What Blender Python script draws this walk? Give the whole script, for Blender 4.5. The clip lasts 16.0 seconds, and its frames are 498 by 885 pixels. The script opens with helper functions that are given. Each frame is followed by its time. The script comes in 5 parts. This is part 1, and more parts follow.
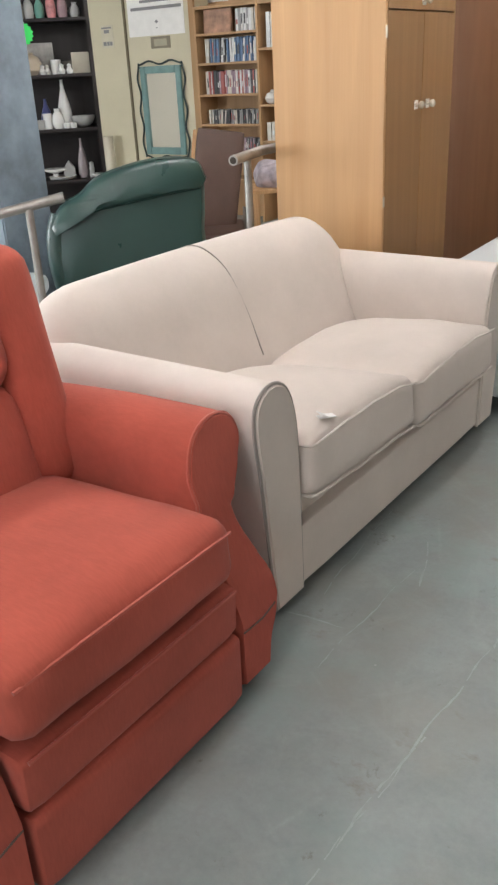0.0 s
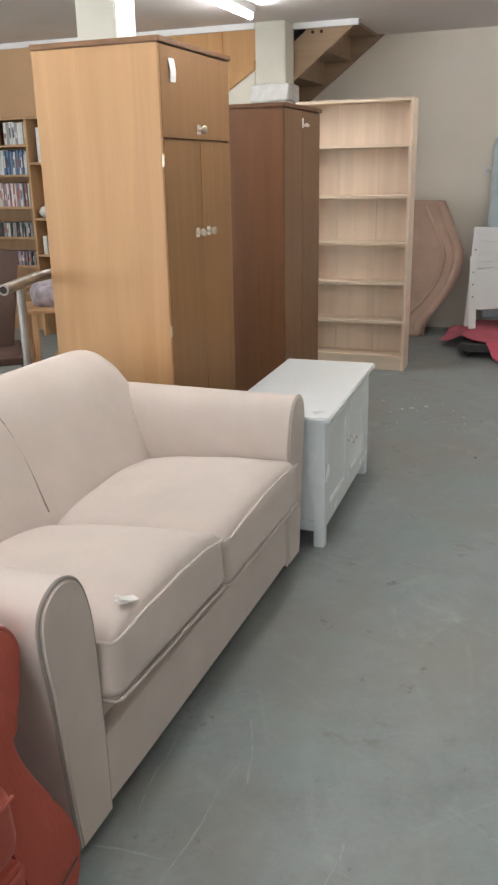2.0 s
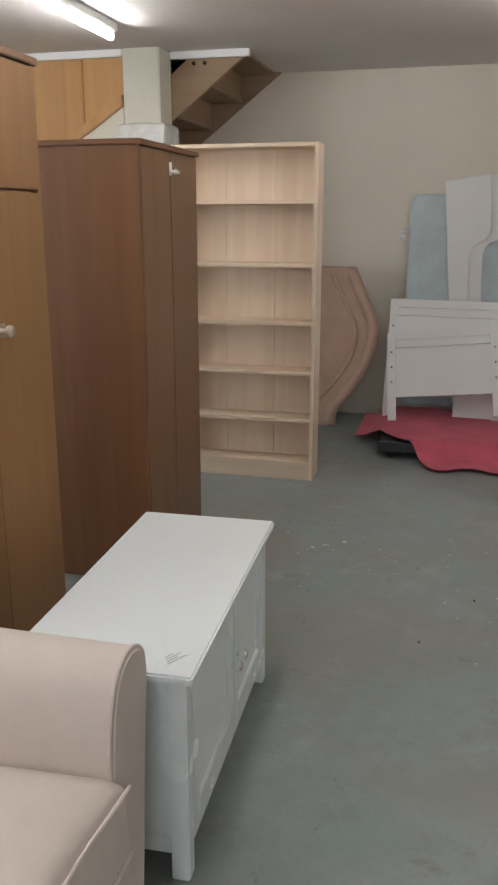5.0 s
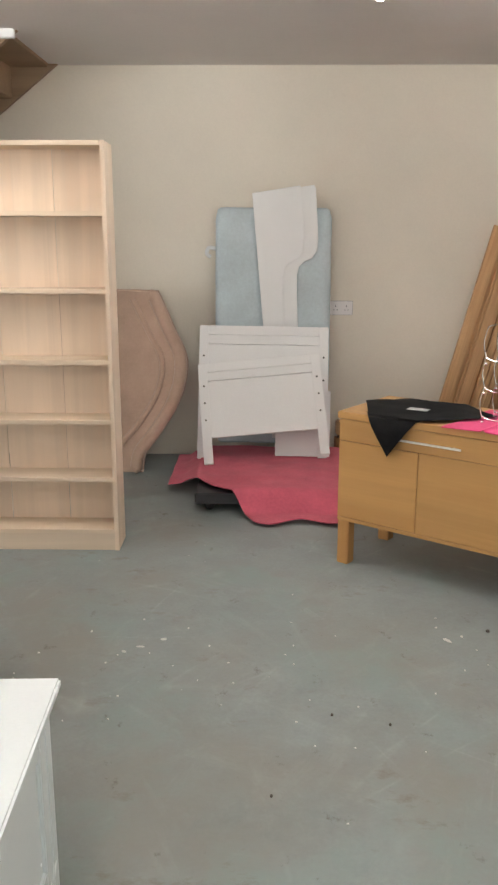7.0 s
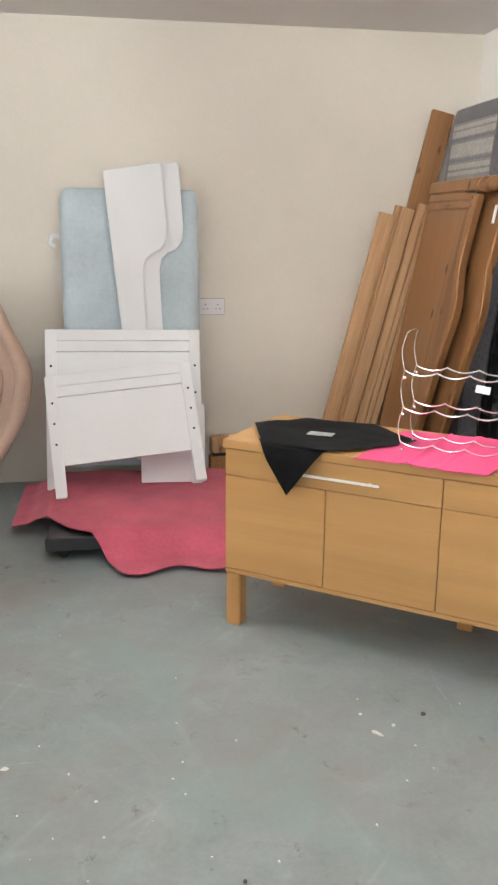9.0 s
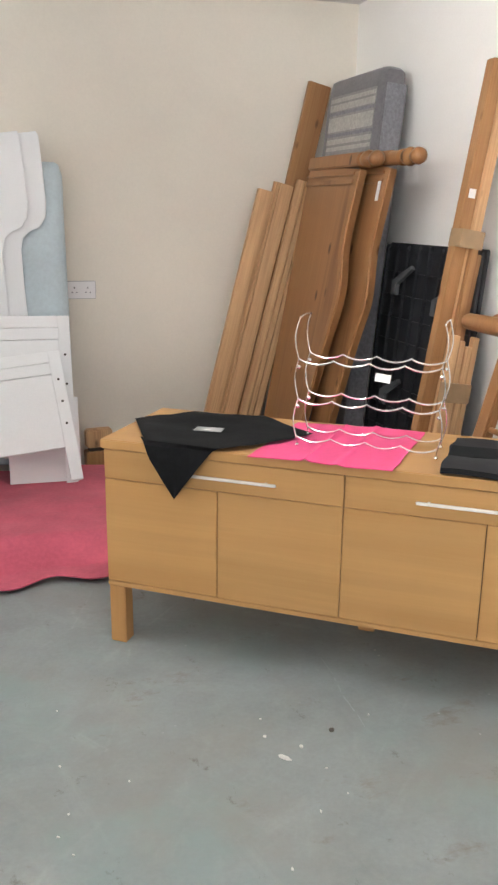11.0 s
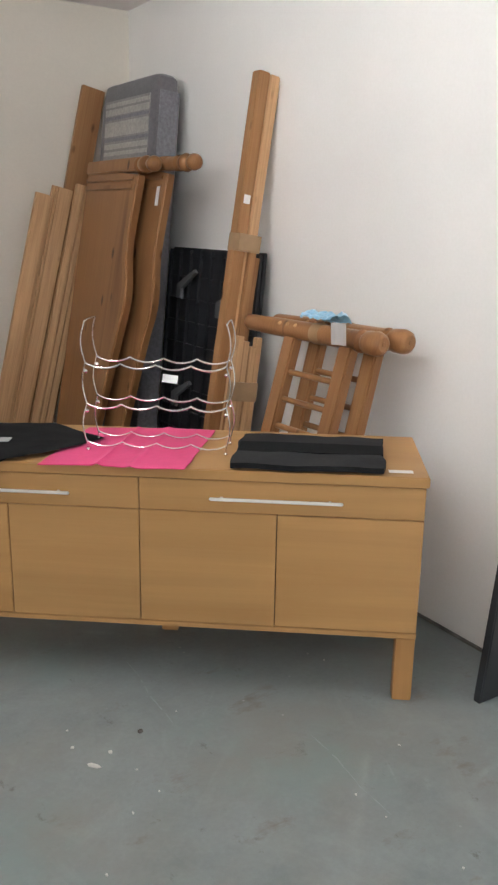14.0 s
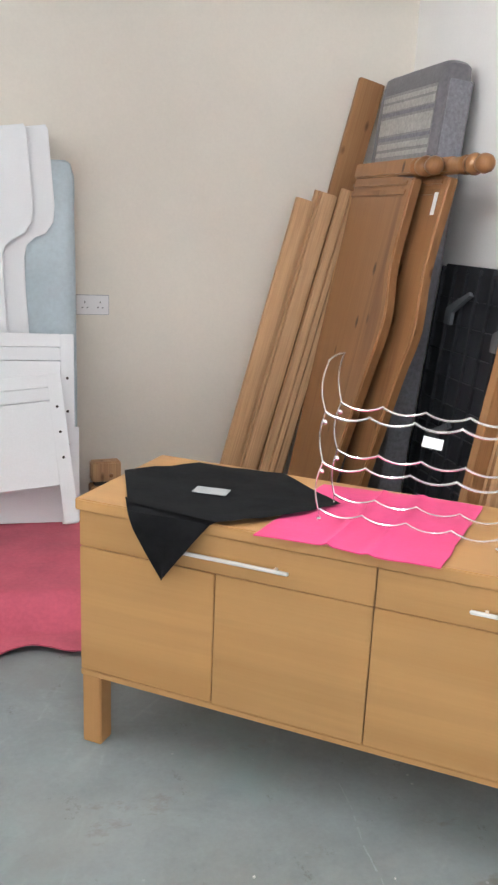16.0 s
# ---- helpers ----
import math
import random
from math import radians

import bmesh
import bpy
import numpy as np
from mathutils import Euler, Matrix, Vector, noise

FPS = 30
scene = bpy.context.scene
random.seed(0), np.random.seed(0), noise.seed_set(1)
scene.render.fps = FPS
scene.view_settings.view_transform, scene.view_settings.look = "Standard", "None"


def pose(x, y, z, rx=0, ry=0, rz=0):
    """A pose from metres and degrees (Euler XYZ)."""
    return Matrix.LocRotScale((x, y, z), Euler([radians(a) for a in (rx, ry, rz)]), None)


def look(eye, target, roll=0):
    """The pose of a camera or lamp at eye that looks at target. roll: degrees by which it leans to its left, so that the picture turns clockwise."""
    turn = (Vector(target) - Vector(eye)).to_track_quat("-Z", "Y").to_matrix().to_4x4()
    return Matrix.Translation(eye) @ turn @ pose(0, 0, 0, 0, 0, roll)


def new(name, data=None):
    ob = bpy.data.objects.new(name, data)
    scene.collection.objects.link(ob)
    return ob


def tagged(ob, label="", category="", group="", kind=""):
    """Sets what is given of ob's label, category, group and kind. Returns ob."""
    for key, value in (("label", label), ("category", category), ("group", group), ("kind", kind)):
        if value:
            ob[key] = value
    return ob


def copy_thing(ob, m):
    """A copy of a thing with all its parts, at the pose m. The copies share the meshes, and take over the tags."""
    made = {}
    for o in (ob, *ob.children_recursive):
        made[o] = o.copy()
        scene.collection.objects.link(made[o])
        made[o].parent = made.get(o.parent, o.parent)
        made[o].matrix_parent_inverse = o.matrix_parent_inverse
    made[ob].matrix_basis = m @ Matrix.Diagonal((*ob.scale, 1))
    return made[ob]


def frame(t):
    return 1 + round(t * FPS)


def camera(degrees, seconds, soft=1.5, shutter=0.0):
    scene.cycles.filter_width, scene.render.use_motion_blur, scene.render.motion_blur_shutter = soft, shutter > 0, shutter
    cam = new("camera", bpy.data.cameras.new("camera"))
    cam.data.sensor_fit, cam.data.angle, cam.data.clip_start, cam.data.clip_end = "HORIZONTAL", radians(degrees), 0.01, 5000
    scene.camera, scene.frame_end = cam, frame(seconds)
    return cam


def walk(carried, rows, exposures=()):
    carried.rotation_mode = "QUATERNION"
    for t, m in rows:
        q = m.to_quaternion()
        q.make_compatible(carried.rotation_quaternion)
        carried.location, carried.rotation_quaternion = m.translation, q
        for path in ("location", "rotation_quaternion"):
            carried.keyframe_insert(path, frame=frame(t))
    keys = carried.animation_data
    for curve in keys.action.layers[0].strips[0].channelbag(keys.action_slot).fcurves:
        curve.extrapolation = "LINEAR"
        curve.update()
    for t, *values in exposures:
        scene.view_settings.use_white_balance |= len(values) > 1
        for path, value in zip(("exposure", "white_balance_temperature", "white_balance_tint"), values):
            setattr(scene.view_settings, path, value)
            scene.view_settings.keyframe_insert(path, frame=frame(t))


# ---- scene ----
cam = camera(33.6, 16.0, soft=2.4)
PATH = [
    (0, (0.883, 0.691, 1.331), (-0.203, 2.152, 0.504), -3.0),
    (0.5, (0.891, 0.698, 1.336), (-0.12, 2.225, 0.532), -2.7),
    (1, (0.879, 0.738, 1.344), (-0.034, 2.325, 0.539), -2.4),
    (1.5, (0.785, 0.865, 1.358), (-0.001, 2.545, 0.61), -1.5),
    (2, (0.708, 0.991, 1.396), (0.023, 2.761, 0.766), -1.1),
    (2.5, (0.693, 1.173, 1.408), (0.024, 2.957, 0.801), -1.1),
    (3, (0.694, 1.452, 1.424), (0.022, 3.236, 0.819), -1.1),
    (3.2, (0.686, 1.537, 1.431), (0.011, 3.32, 0.828), -1.1),
    (5.3, (0.385, 2.458, 1.428), (0.021, 4.366, 0.952), 0.5),
    (5.5, (0.351, 2.525, 1.427), (0.083, 4.454, 0.975), 0.7),
    (6, (0.257, 2.708, 1.434), (0.179, 4.653, 0.973), 0.0),
    (6.5, (0.272, 2.913, 1.411), (0.248, 4.854, 0.93), 0.0),
    (7, (0.33, 3.141, 1.428), (0.299, 5.082, 0.945), 0.1),
    (7.5, (0.341, 3.313, 1.428), (0.328, 5.253, 0.941), 0.0),
    (8, (0.305, 3.541, 1.431), (0.44, 5.479, 0.955), -0.1),
    (8.2, (0.292, 3.623, 1.419), (0.485, 5.554, 0.936), -0.0),
    (10.3, (0.348, 4.135, 1.386), (0.778, 6.021, 0.875), 0.6),
    (10.5, (0.334, 4.145, 1.383), (0.81, 6.017, 0.863), 0.6),
    (11, (0.334, 4.156, 1.379), (0.931, 5.988, 0.843), 0.7),
    (11.5, (0.344, 4.165, 1.373), (1.037, 5.958, 0.82), 0.8),
    (12, (0.357, 4.155, 1.37), (1.132, 5.912, 0.811), 0.8),
    (12.5, (0.365, 4.136, 1.368), (1.221, 5.857, 0.816), 0.7),
    (13, (0.36, 4.128, 1.368), (1.285, 5.815, 0.822), 0.9),
    (13.5, (0.358, 4.121, 1.368), (1.324, 5.788, 0.834), 0.8),
    (14, (0.348, 4.126, 1.371), (1.382, 5.759, 0.856), 1.0),
    (14.5, (0.378, 4.194, 1.38), (1.411, 5.827, 0.865), 1.0),
    (15, (0.491, 4.334, 1.392), (1.378, 6.054, 0.889), 1.7),
    (15.5, (0.576, 4.462, 1.397), (1.265, 6.273, 0.898), 2.4),
    (16, (0.564, 4.647, 1.382), (1.067, 6.513, 0.867), 2.5),
]
EXPOSURES = [(0.0, -0.28, 6450, 10), (1.5, -0.40, 6450, 10), (3.0, -0.60, 6500, 10), (5.5, -0.85, 6550, 10), (6.0, -0.72, 6650, 10), (6.5, -0.38, 6700, 10), (7.0, -0.1, 6750, 10), (8.0, 0.28, 6450, 10), (10.5, 0.25, 6350, 10), (11.0, 0.22, 6300, 10), (12.5, 0.02, 6150, 10), (14.0, -0.34, 6200, 10), (15.0, -0.14, 6200, 10), (15.5, 0.10, 6050, 10), (16.0, 0.30, 5980, 10)]
walk(cam, [(t, look(eye, target, roll)) for t, eye, target, roll in PATH], EXPOSURES)

# ---- world and light ----
world = bpy.data.worlds.new("sky")
scene.world = world
world.use_nodes = True
wn = world.node_tree.nodes
sky = wn.new("ShaderNodeTexSky")
sky.sky_type = "NISHITA"
sky.sun_disc = False
sky.sun_elevation, sky.sun_rotation = radians(35), radians(200)
world.node_tree.links.new(sky.outputs[0], wn["Background"].inputs[0])
wn["Background"].inputs[1].default_value = 0.12


def area_lamp(name, m, sx, sy, watts, colour):
    data = bpy.data.lights.new(name, "AREA")
    data.shape, data.size, data.size_y, data.energy, data.color = "RECTANGLE", sx, sy, watts, colour
    ob = new(name, data)
    ob.matrix_world = m
    return ob


sun_data = bpy.data.lights.new("sun", "SUN")
sun_data.energy, sun_data.angle, sun_data.color = 1.0, radians(12), (1.0, 0.96, 0.9)
sun = new("sun", sun_data)
sun.matrix_world = look((0, -10, 8), (0, 0, 0))
# daylight through the two shop windows of the front wall and the one of the side wall
DAY = (0.93, 0.97, 1.0)
area_lamp("window_light", look((0.9, -2.95, 1.35), (0.9, 0, 1.15)), 2.6, 1.9, 60, DAY)
area_lamp("window_light", look((-3.2, -2.95, 1.35), (-3.2, 0, 1.15)), 3.4, 1.9, 100, DAY)
area_lamp("window_light", look((-7.4, -0.4, 1.4), (0, -0.4, 1.2)), 3.6, 1.8, 330, DAY)

# ---- materials ----
def nodes_of(name):
    m = bpy.data.materials.new(name)
    m.use_nodes = True
    return m, m.node_tree.nodes, m.node_tree.links, m.node_tree.nodes["Principled BSDF"]


def ramp(n, l, fac, stops):
    r = n.new("ShaderNodeValToRGB")
    while len(r.color_ramp.elements) < len(stops):
        r.color_ramp.elements.new(0.5)
    for e, (p, c) in zip(r.color_ramp.elements, stops):
        e.position, e.color = p, (*c, 1)
    l.new(fac, r.inputs[0])
    return r.outputs[0]


def coords(n, l, scale=(1, 1, 1), space="Object"):
    tc, mp = n.new("ShaderNodeTexCoord"), n.new("ShaderNodeMapping")
    mp.inputs["Scale"].default_value = scale
    l.new(tc.outputs[space], mp.inputs[0])
    return mp.outputs[0]


def noise_tex(n, l, vec, scale, detail=4, rough=0.55, distortion=0.0):
    t = n.new("ShaderNodeTexNoise")
    t.inputs["Scale"].default_value, t.inputs["Detail"].default_value = scale, detail
    t.inputs["Roughness"].default_value, t.inputs["Distortion"].default_value = rough, distortion
    l.new(vec, t.inputs["Vector"])
    return t.outputs["Fac"]


def bump(n, l, height, bsdf, strength, distance=0.002, chain=None):
    b = n.new("ShaderNodeBump")
    b.inputs["Strength"].default_value, b.inputs["Distance"].default_value = strength, distance
    l.new(height, b.inputs["Height"])
    if chain:
        l.new(chain, b.inputs["Normal"])
    l.new(b.outputs[0], bsdf.inputs["Normal"])
    return b.outputs[0]


def mix_col(n, l, fac, a, b, kind="MIX"):
    m = n.new("ShaderNodeMix")
    m.data_type, m.blend_type = "RGBA", kind
    for sock, v in ((m.inputs[0], fac), (m.inputs[6], a), (m.inputs[7], b)):
        if isinstance(v, (int, float)):
            sock.default_value = v
        elif isinstance(v, tuple):
            sock.default_value = (*v, 1)
        else:
            l.new(v, sock)
    return m.outputs[2]


def shade(c, k):
    return tuple(min(1.0, v * k) for v in c)


def plain(name, c, rough=0.5, metal=0.0, var=0.12, scale=6.0, fine=120.0, relief=0.15, space="Object"):
    """A surface with soft blotches and a fine grain."""
    m, n, l, b = nodes_of(name)
    v = coords(n, l, space=space)
    big, small = noise_tex(n, l, v, scale, 5), noise_tex(n, l, v, fine, 3)
    col = ramp(n, l, big, [(0.3, shade(c, 1 - var)), (0.7, shade(c, 1 + var))])
    l.new(mix_col(n, l, 0.05, col, ramp(n, l, small, [(0.35, shade(c, 0.7)), (0.65, shade(c, 1.25))])), b.inputs["Base Color"])
    rr = n.new("ShaderNodeMapRange")
    rr.inputs[3].default_value, rr.inputs[4].default_value = max(0.02, rough - 0.08), min(1.0, rough + 0.08)
    l.new(big, rr.inputs[0])
    l.new(rr.outputs[0], b.inputs["Roughness"])
    b.inputs["Metallic"].default_value = metal
    if relief:
        bump(n, l, small, b, relief, 0.001)
    return m


def wood(name, light, dark, axis=2, rough=0.45, grain=1.0, knots=False, gloss=0.3, ring=14.0):
    """Wood with its grain along the local axis; each piece has a tone of its own."""
    m, n, l, b = nodes_of(name)
    s = [ring, ring, ring]
    s[axis] = ring * 0.05
    info = n.new("ShaderNodeObjectInfo")
    v = coords(n, l, tuple(s))
    add = n.new("ShaderNodeVectorMath")
    add.operation = "MULTIPLY_ADD"
    comb = n.new("ShaderNodeCombineXYZ")
    for k in range(3):
        l.new(info.outputs["Random"], comb.inputs[k])
    l.new(comb.outputs[0], add.inputs[0])
    add.inputs[1].default_value = (17.0, 31.0, 23.0)
    l.new(v, add.inputs[2])
    vec = add.outputs[0]
    big = noise_tex(n, l, vec, 1.0, 4, 0.5, 0.8)
    s2 = [160, 160, 160]
    s2[axis] = 3
    fine = noise_tex(n, l, coords(n, l, tuple(s2)), 1.0, 3, 0.6)
    col = ramp(n, l, big, [(0.25, dark), (0.45, shade(light, 0.9)), (0.62, light), (0.8, tuple((p + q) / 2 for p, q in zip(light, dark)))])
    col = mix_col(n, l, 0.22 * grain, col, ramp(n, l, fine, [(0.35, dark), (0.6, light)]))
    if knots:
        kv = [11.0, 11.0, 11.0]
        kv[axis] = 4.5
        vo = n.new("ShaderNodeTexVoronoi")
        vo.inputs["Scale"].default_value = 1.0
        add2 = n.new("ShaderNodeVectorMath")
        add2.operation = "ADD"
        l.new(coords(n, l, tuple(kv)), add2.inputs[0])
        l.new(add.outputs[0], add2.inputs[1])
        l.new(coords(n, l, tuple(kv)), vo.inputs["Vector"])
        k = ramp(n, l, vo.outputs["Distance"], [(0.07, (0.9, 0.9, 0.9)), (0.15, (0, 0, 0))])
        col = mix_col(n, l, k, col, shade(dark, 0.35))
    tone = ramp(n, l, info.outputs["Random"], [(0.0, (0.93, 0.93, 0.93)), (1.0, (1.04, 1.03, 1.01))])
    l.new(mix_col(n, l, 1.0, col, tone, "MULTIPLY"), b.inputs["Base Color"])
    b.inputs["Roughness"].default_value = rough
    b.inputs["Specular IOR Level"].default_value = gloss
    bump(n, l, fine, b, 0.12, 0.0006)
    return m


def fabric(name, c, thread=900.0, rough=0.95, slub=0.3, stretch=(1, 1, 1), blotch=0.1, sheen=0.3):
    """Woven upholstery: fine weave relief, streaky slub, soft blotches."""
    m, n, l, b = nodes_of(name)
    big = noise_tex(n, l, coords(n, l), 4.5, 4)
    streak = noise_tex(n, l, coords(n, l, stretch), 60.0, 4, 0.6)
    weave = noise_tex(n, l, coords(n, l), thread, 2)
    col = ramp(n, l, big, [(0.3, shade(c, 1 - blotch)), (0.7, shade(c, 1 + blotch))])
    col = mix_col(n, l, slub, col, ramp(n, l, streak, [(0.35, shade(c, 0.62)), (0.65, shade(c, 1.3))]))
    l.new(col, b.inputs["Base Color"])
    b.inputs["Roughness"].default_value = rough
    b.inputs["Specular IOR Level"].default_value = 0.15
    b.inputs["Sheen Weight"].default_value = sheen
    ch = bump(n, l, weave, b, 0.25, 0.0008)
    bump(n, l, streak, b, 0.2, 0.002, ch)
    return m


def concrete_floor():
    """Grey-green floor paint on concrete: mottled wear, soft pale scuffs, brown stains, white flecks."""
    m, n, l, b = nodes_of("painted_concrete")
    v = coords(n, l)
    big, mid, fine = noise_tex(n, l, v, 0.9, 5, 0.6), noise_tex(n, l, v, 5.0, 6, 0.68), noise_tex(n, l, v, 70.0, 4, 0.6)
    c = (0.245, 0.273, 0.271)
    grey = (0.0, 0.0, 0.0)
    col = ramp(n, l, big, [(0.3, shade(c, 0.84)), (0.7, shade(c, 1.12))])
    col = mix_col(n, l, 0.6, col, ramp(n, l, mid, [(0.3, shade(c, 0.72)), (0.5, c), (0.72, shade(c, 1.28))]))
    col = mix_col(n, l, 0.09, col, ramp(n, l, fine, [(0.35, shade(c, 0.6)), (0.65, shade(c, 1.35))]))

    def turned(scale, turn, shift):
        a, b2 = n.new("ShaderNodeMapping"), n.new("ShaderNodeMapping")
        a.inputs["Rotation"].default_value, a.inputs["Location"].default_value = (0, 0, turn), (shift, shift * 0.7, 0)
        b2.inputs["Scale"].default_value = scale
        l.new(n.new("ShaderNodeTexCoord").outputs["Object"], a.inputs[0])
        l.new(a.outputs[0], b2.inputs[0])
        return b2.outputs[0]

    def layer(scale, size, detail, rough, lo, hi, most, tint, shift=0.0, turn=0.0, distortion=0.0):
        """A stain or scuff where a noise rises above lo."""
        nonlocal col
        w = noise_tex(n, l, turned(scale, turn, shift), size, detail, rough, distortion)
        col = mix_col(n, l, ramp(n, l, w, [(lo, grey), (hi, (most, most, most))]), col, tint)

    # worn, warmer and greener areas of the paint
    layer((1, 1, 1), 1.6, 5, 0.62, 0.46, 0.64, 0.7, (0.245, 0.238, 0.218), 4.0)
    layer((1, 1, 1), 2.3, 5, 0.62, 0.52, 0.66, 0.55, (0.225, 0.295, 0.285), 9.0)
    # soft pale smears where things were dragged
    for k, turn in enumerate((0.5, -0.7, 1.2, 2.1)):
        layer((1.3, 3.6, 1), 1.5, 7, 0.7, 0.58, 0.80, 0.26, (0.40, 0.435, 0.425), 3.3 * k + 1, turn, 0.5)
    layer((1, 1, 1), 3.6, 6, 0.7, 0.56, 0.72, 0.3, (0.33, 0.35, 0.34), 15.0)
    # brown rubbed spots and darker dirt
    layer((1.0, 1.6, 1.0), 3.2, 6, 0.72, 0.60, 0.70, 0.75, (0.19, 0.165, 0.14), 2.0)
    layer((1.3, 0.9, 1.0), 7.5, 6, 0.74, 0.62, 0.70, 0.65, (0.11, 0.095, 0.08), 6.0)
    # hair-thin scuff lines that wander over the paint
    gate = ramp(n, l, noise_tex(n, l, v, 1.7, 3, 0.6), [(0.46, (0, 0, 0)), (0.62, (0.8, 0.8, 0.8))])
    for k, (turn, sc) in enumerate(((0.55, (0.22, 1.5, 1)), (-0.75, (0.2, 1.8, 1)), (1.15, (0.3, 1.3, 1)), (2.0, (0.25, 1.6, 1)))):
        w = noise_tex(n, l, turned(sc, turn, 3.1 * k), 1.3, 2.0, 0.4, 0.12)
        thin = ramp(n, l, w, [(0.491, (0, 0, 0)), (0.5, (0.24, 0.24, 0.24)), (0.509, (0, 0, 0))])
        broken = ramp(n, l, mid, [(0.44, (0, 0, 0)), (0.62, (1, 1, 1))])
        col = mix_col(n, l, mix_col(n, l, 1.0, mix_col(n, l, 1.0, thin, gate, "MULTIPLY"), broken, "MULTIPLY"), col, (0.50, 0.53, 0.52))
    # paint flecks, gathered in places
    fl = n.new("ShaderNodeTexVoronoi")
    fl.inputs["Scale"].default_value = 16.0
    l.new(v, fl.inputs["Vector"])
    dot = ramp(n, l, fl.outputs["Distance"], [(0.04, (1, 1, 1)), (0.075, (0, 0, 0))])
    where = ramp(n, l, noise_tex(n, l, v, 1.4, 4, 0.6), [(0.54, (0, 0, 0)), (0.66, (0.9, 0.9, 0.9))])
    col = mix_col(n, l, mix_col(n, l, 1.0, dot, where, "MULTIPLY"), col, (0.55, 0.55, 0.53))
    l.new(col, b.inputs["Base Color"])
    l.new(ramp(n, l, mid, [(0.3, (0.36, 0.36, 0.36)), (0.7, (0.60, 0.60, 0.60))]), b.inputs["Roughness"])
    b.inputs["Specular IOR Level"].default_value = 0.4
    ch = bump(n, l, fine, b, 0.12, 0.001)
    bump(n, l, mid, b, 0.15, 0.004, ch)
    return m


def glass_mat():
    m, n, l, b = nodes_of("window_glass")
    b.inputs["Transmission Weight"].default_value, b.inputs["Roughness"].default_value = 1.0, 0.02
    return m


def glow(name, c, strength):
    m, n, l, b = nodes_of(name)
    b.inputs["Emission Color"].default_value, b.inputs["Emission Strength"].default_value = (*c, 1), strength
    return m


FLOOR = concrete_floor()
WALL = plain("cream_wall_paint", (0.77, 0.71, 0.615), 0.85, var=0.05, scale=1.2, fine=90, relief=0.08)
WALLWHITE = plain("off_white_wall_paint", (0.9, 0.875, 0.83), 0.85, var=0.04, scale=1.2, fine=90, relief=0.08)
CEIL = plain("ceiling_paint", (0.8, 0.77, 0.755), 0.8, var=0.04, scale=1.0, fine=80, relief=0.15)
WHITE = plain("white_gloss_paint", (0.9, 0.91, 0.915), 0.25, var=0.012, scale=3, fine=150, relief=0)
CABWHITE = plain("cool_white_paint", (0.87, 0.93, 0.955), 0.25, var=0.012, scale=3, fine=150, relief=0)
WHITEM = plain("white_melamine", (0.81, 0.815, 0.815), 0.5, var=0.02, scale=3, fine=150, relief=0.02)
OLDWHITE = plain("pillar_paint", (0.74, 0.72, 0.63), 0.7, var=0.06, scale=3, fine=80, relief=0.2)
BEIGE = fabric("beige_faux_suede", (0.65, 0.57, 0.52), 700, slub=0.03, blotch=0.05)
PIPING = fabric("beige_piping", (0.62, 0.55, 0.50), 700, slub=0.08, blotch=0.05)
DARKPIPE = fabric("taupe_piping", (0.30, 0.265, 0.24), 700, slub=0.08, blotch=0.05)
RED = fabric("coral_chenille", (0.41, 0.088, 0.060), 420, slub=0.14, stretch=(0.6, 3.0, 0.6), blotch=0.12, sheen=0.12)
REDPIPE = fabric("coral_piping", (0.44, 0.10, 0.07), 600, slub=0.1, blotch=0.06)
WARDSIDE = wood("oak_veneer_side", (0.53, 0.315, 0.155), (0.46, 0.26, 0.12), 2, 0.36, 0.8, ring=16)
WARDDOOR = wood("teak_laminate_door", (0.275, 0.145, 0.06), (0.235, 0.118, 0.047), 2, 0.45, 0.7, ring=16)
MAHOG = wood("mahogany_laminate", (0.185, 0.086, 0.042), (0.145, 0.062, 0.029), 2, 0.38, 0.5, ring=16)
MAHOGD = wood("brown_laminate_door", (0.2, 0.105, 0.05), (0.145, 0.07, 0.032), 2, 0.38, 0.5, ring=16)
BIRCH = wood("birch_veneer", (0.84, 0.68, 0.54), (0.78, 0.61, 0.47), 2, 0.5, 0.5, ring=10)
BIRCHX = wood("birch_veneer_shelf", (0.78, 0.64, 0.50), (0.72, 0.575, 0.43), 0, 0.5, 0.5, ring=10)
OAK = wood("oak_veneer", (0.50, 0.283, 0.110), (0.42, 0.222, 0.080), 0, 0.4, 0.6, ring=12)
OAKV = wood("oak_leg", (0.48, 0.258, 0.098), (0.39, 0.19, 0.068), 2, 0.42, 0.8, ring=12)
PINE = wood("pine_board", (0.42, 0.215, 0.09), (0.24, 0.105, 0.04), 2, 0.45, 1.5, knots=True, ring=12)
PINEPALE = wood("pale_pine_board", (0.66, 0.41, 0.215), (0.34, 0.165, 0.07), 2, 0.55, 1.6, knots=True, ring=12)
PINEDARK = wood("lacquered_pine", (0.34, 0.165, 0.067), (0.16, 0.068, 0.026), 2, 0.3, 0.9, knots=True, ring=10)
PANELPINE = wood("honey_pine_panel", (0.62, 0.36, 0.16), (0.5, 0.26, 0.1), 2, 0.45, 0.6, ring=8)
STAIR = wood("stair_softwood", (0.36, 0.25, 0.16), (0.25, 0.165, 0.1), 0, 0.6, 0.6, ring=8)
TANWALL = plain("tan_board", (0.56, 0.36, 0.2), 0.7, var=0.08, scale=2, fine=60)
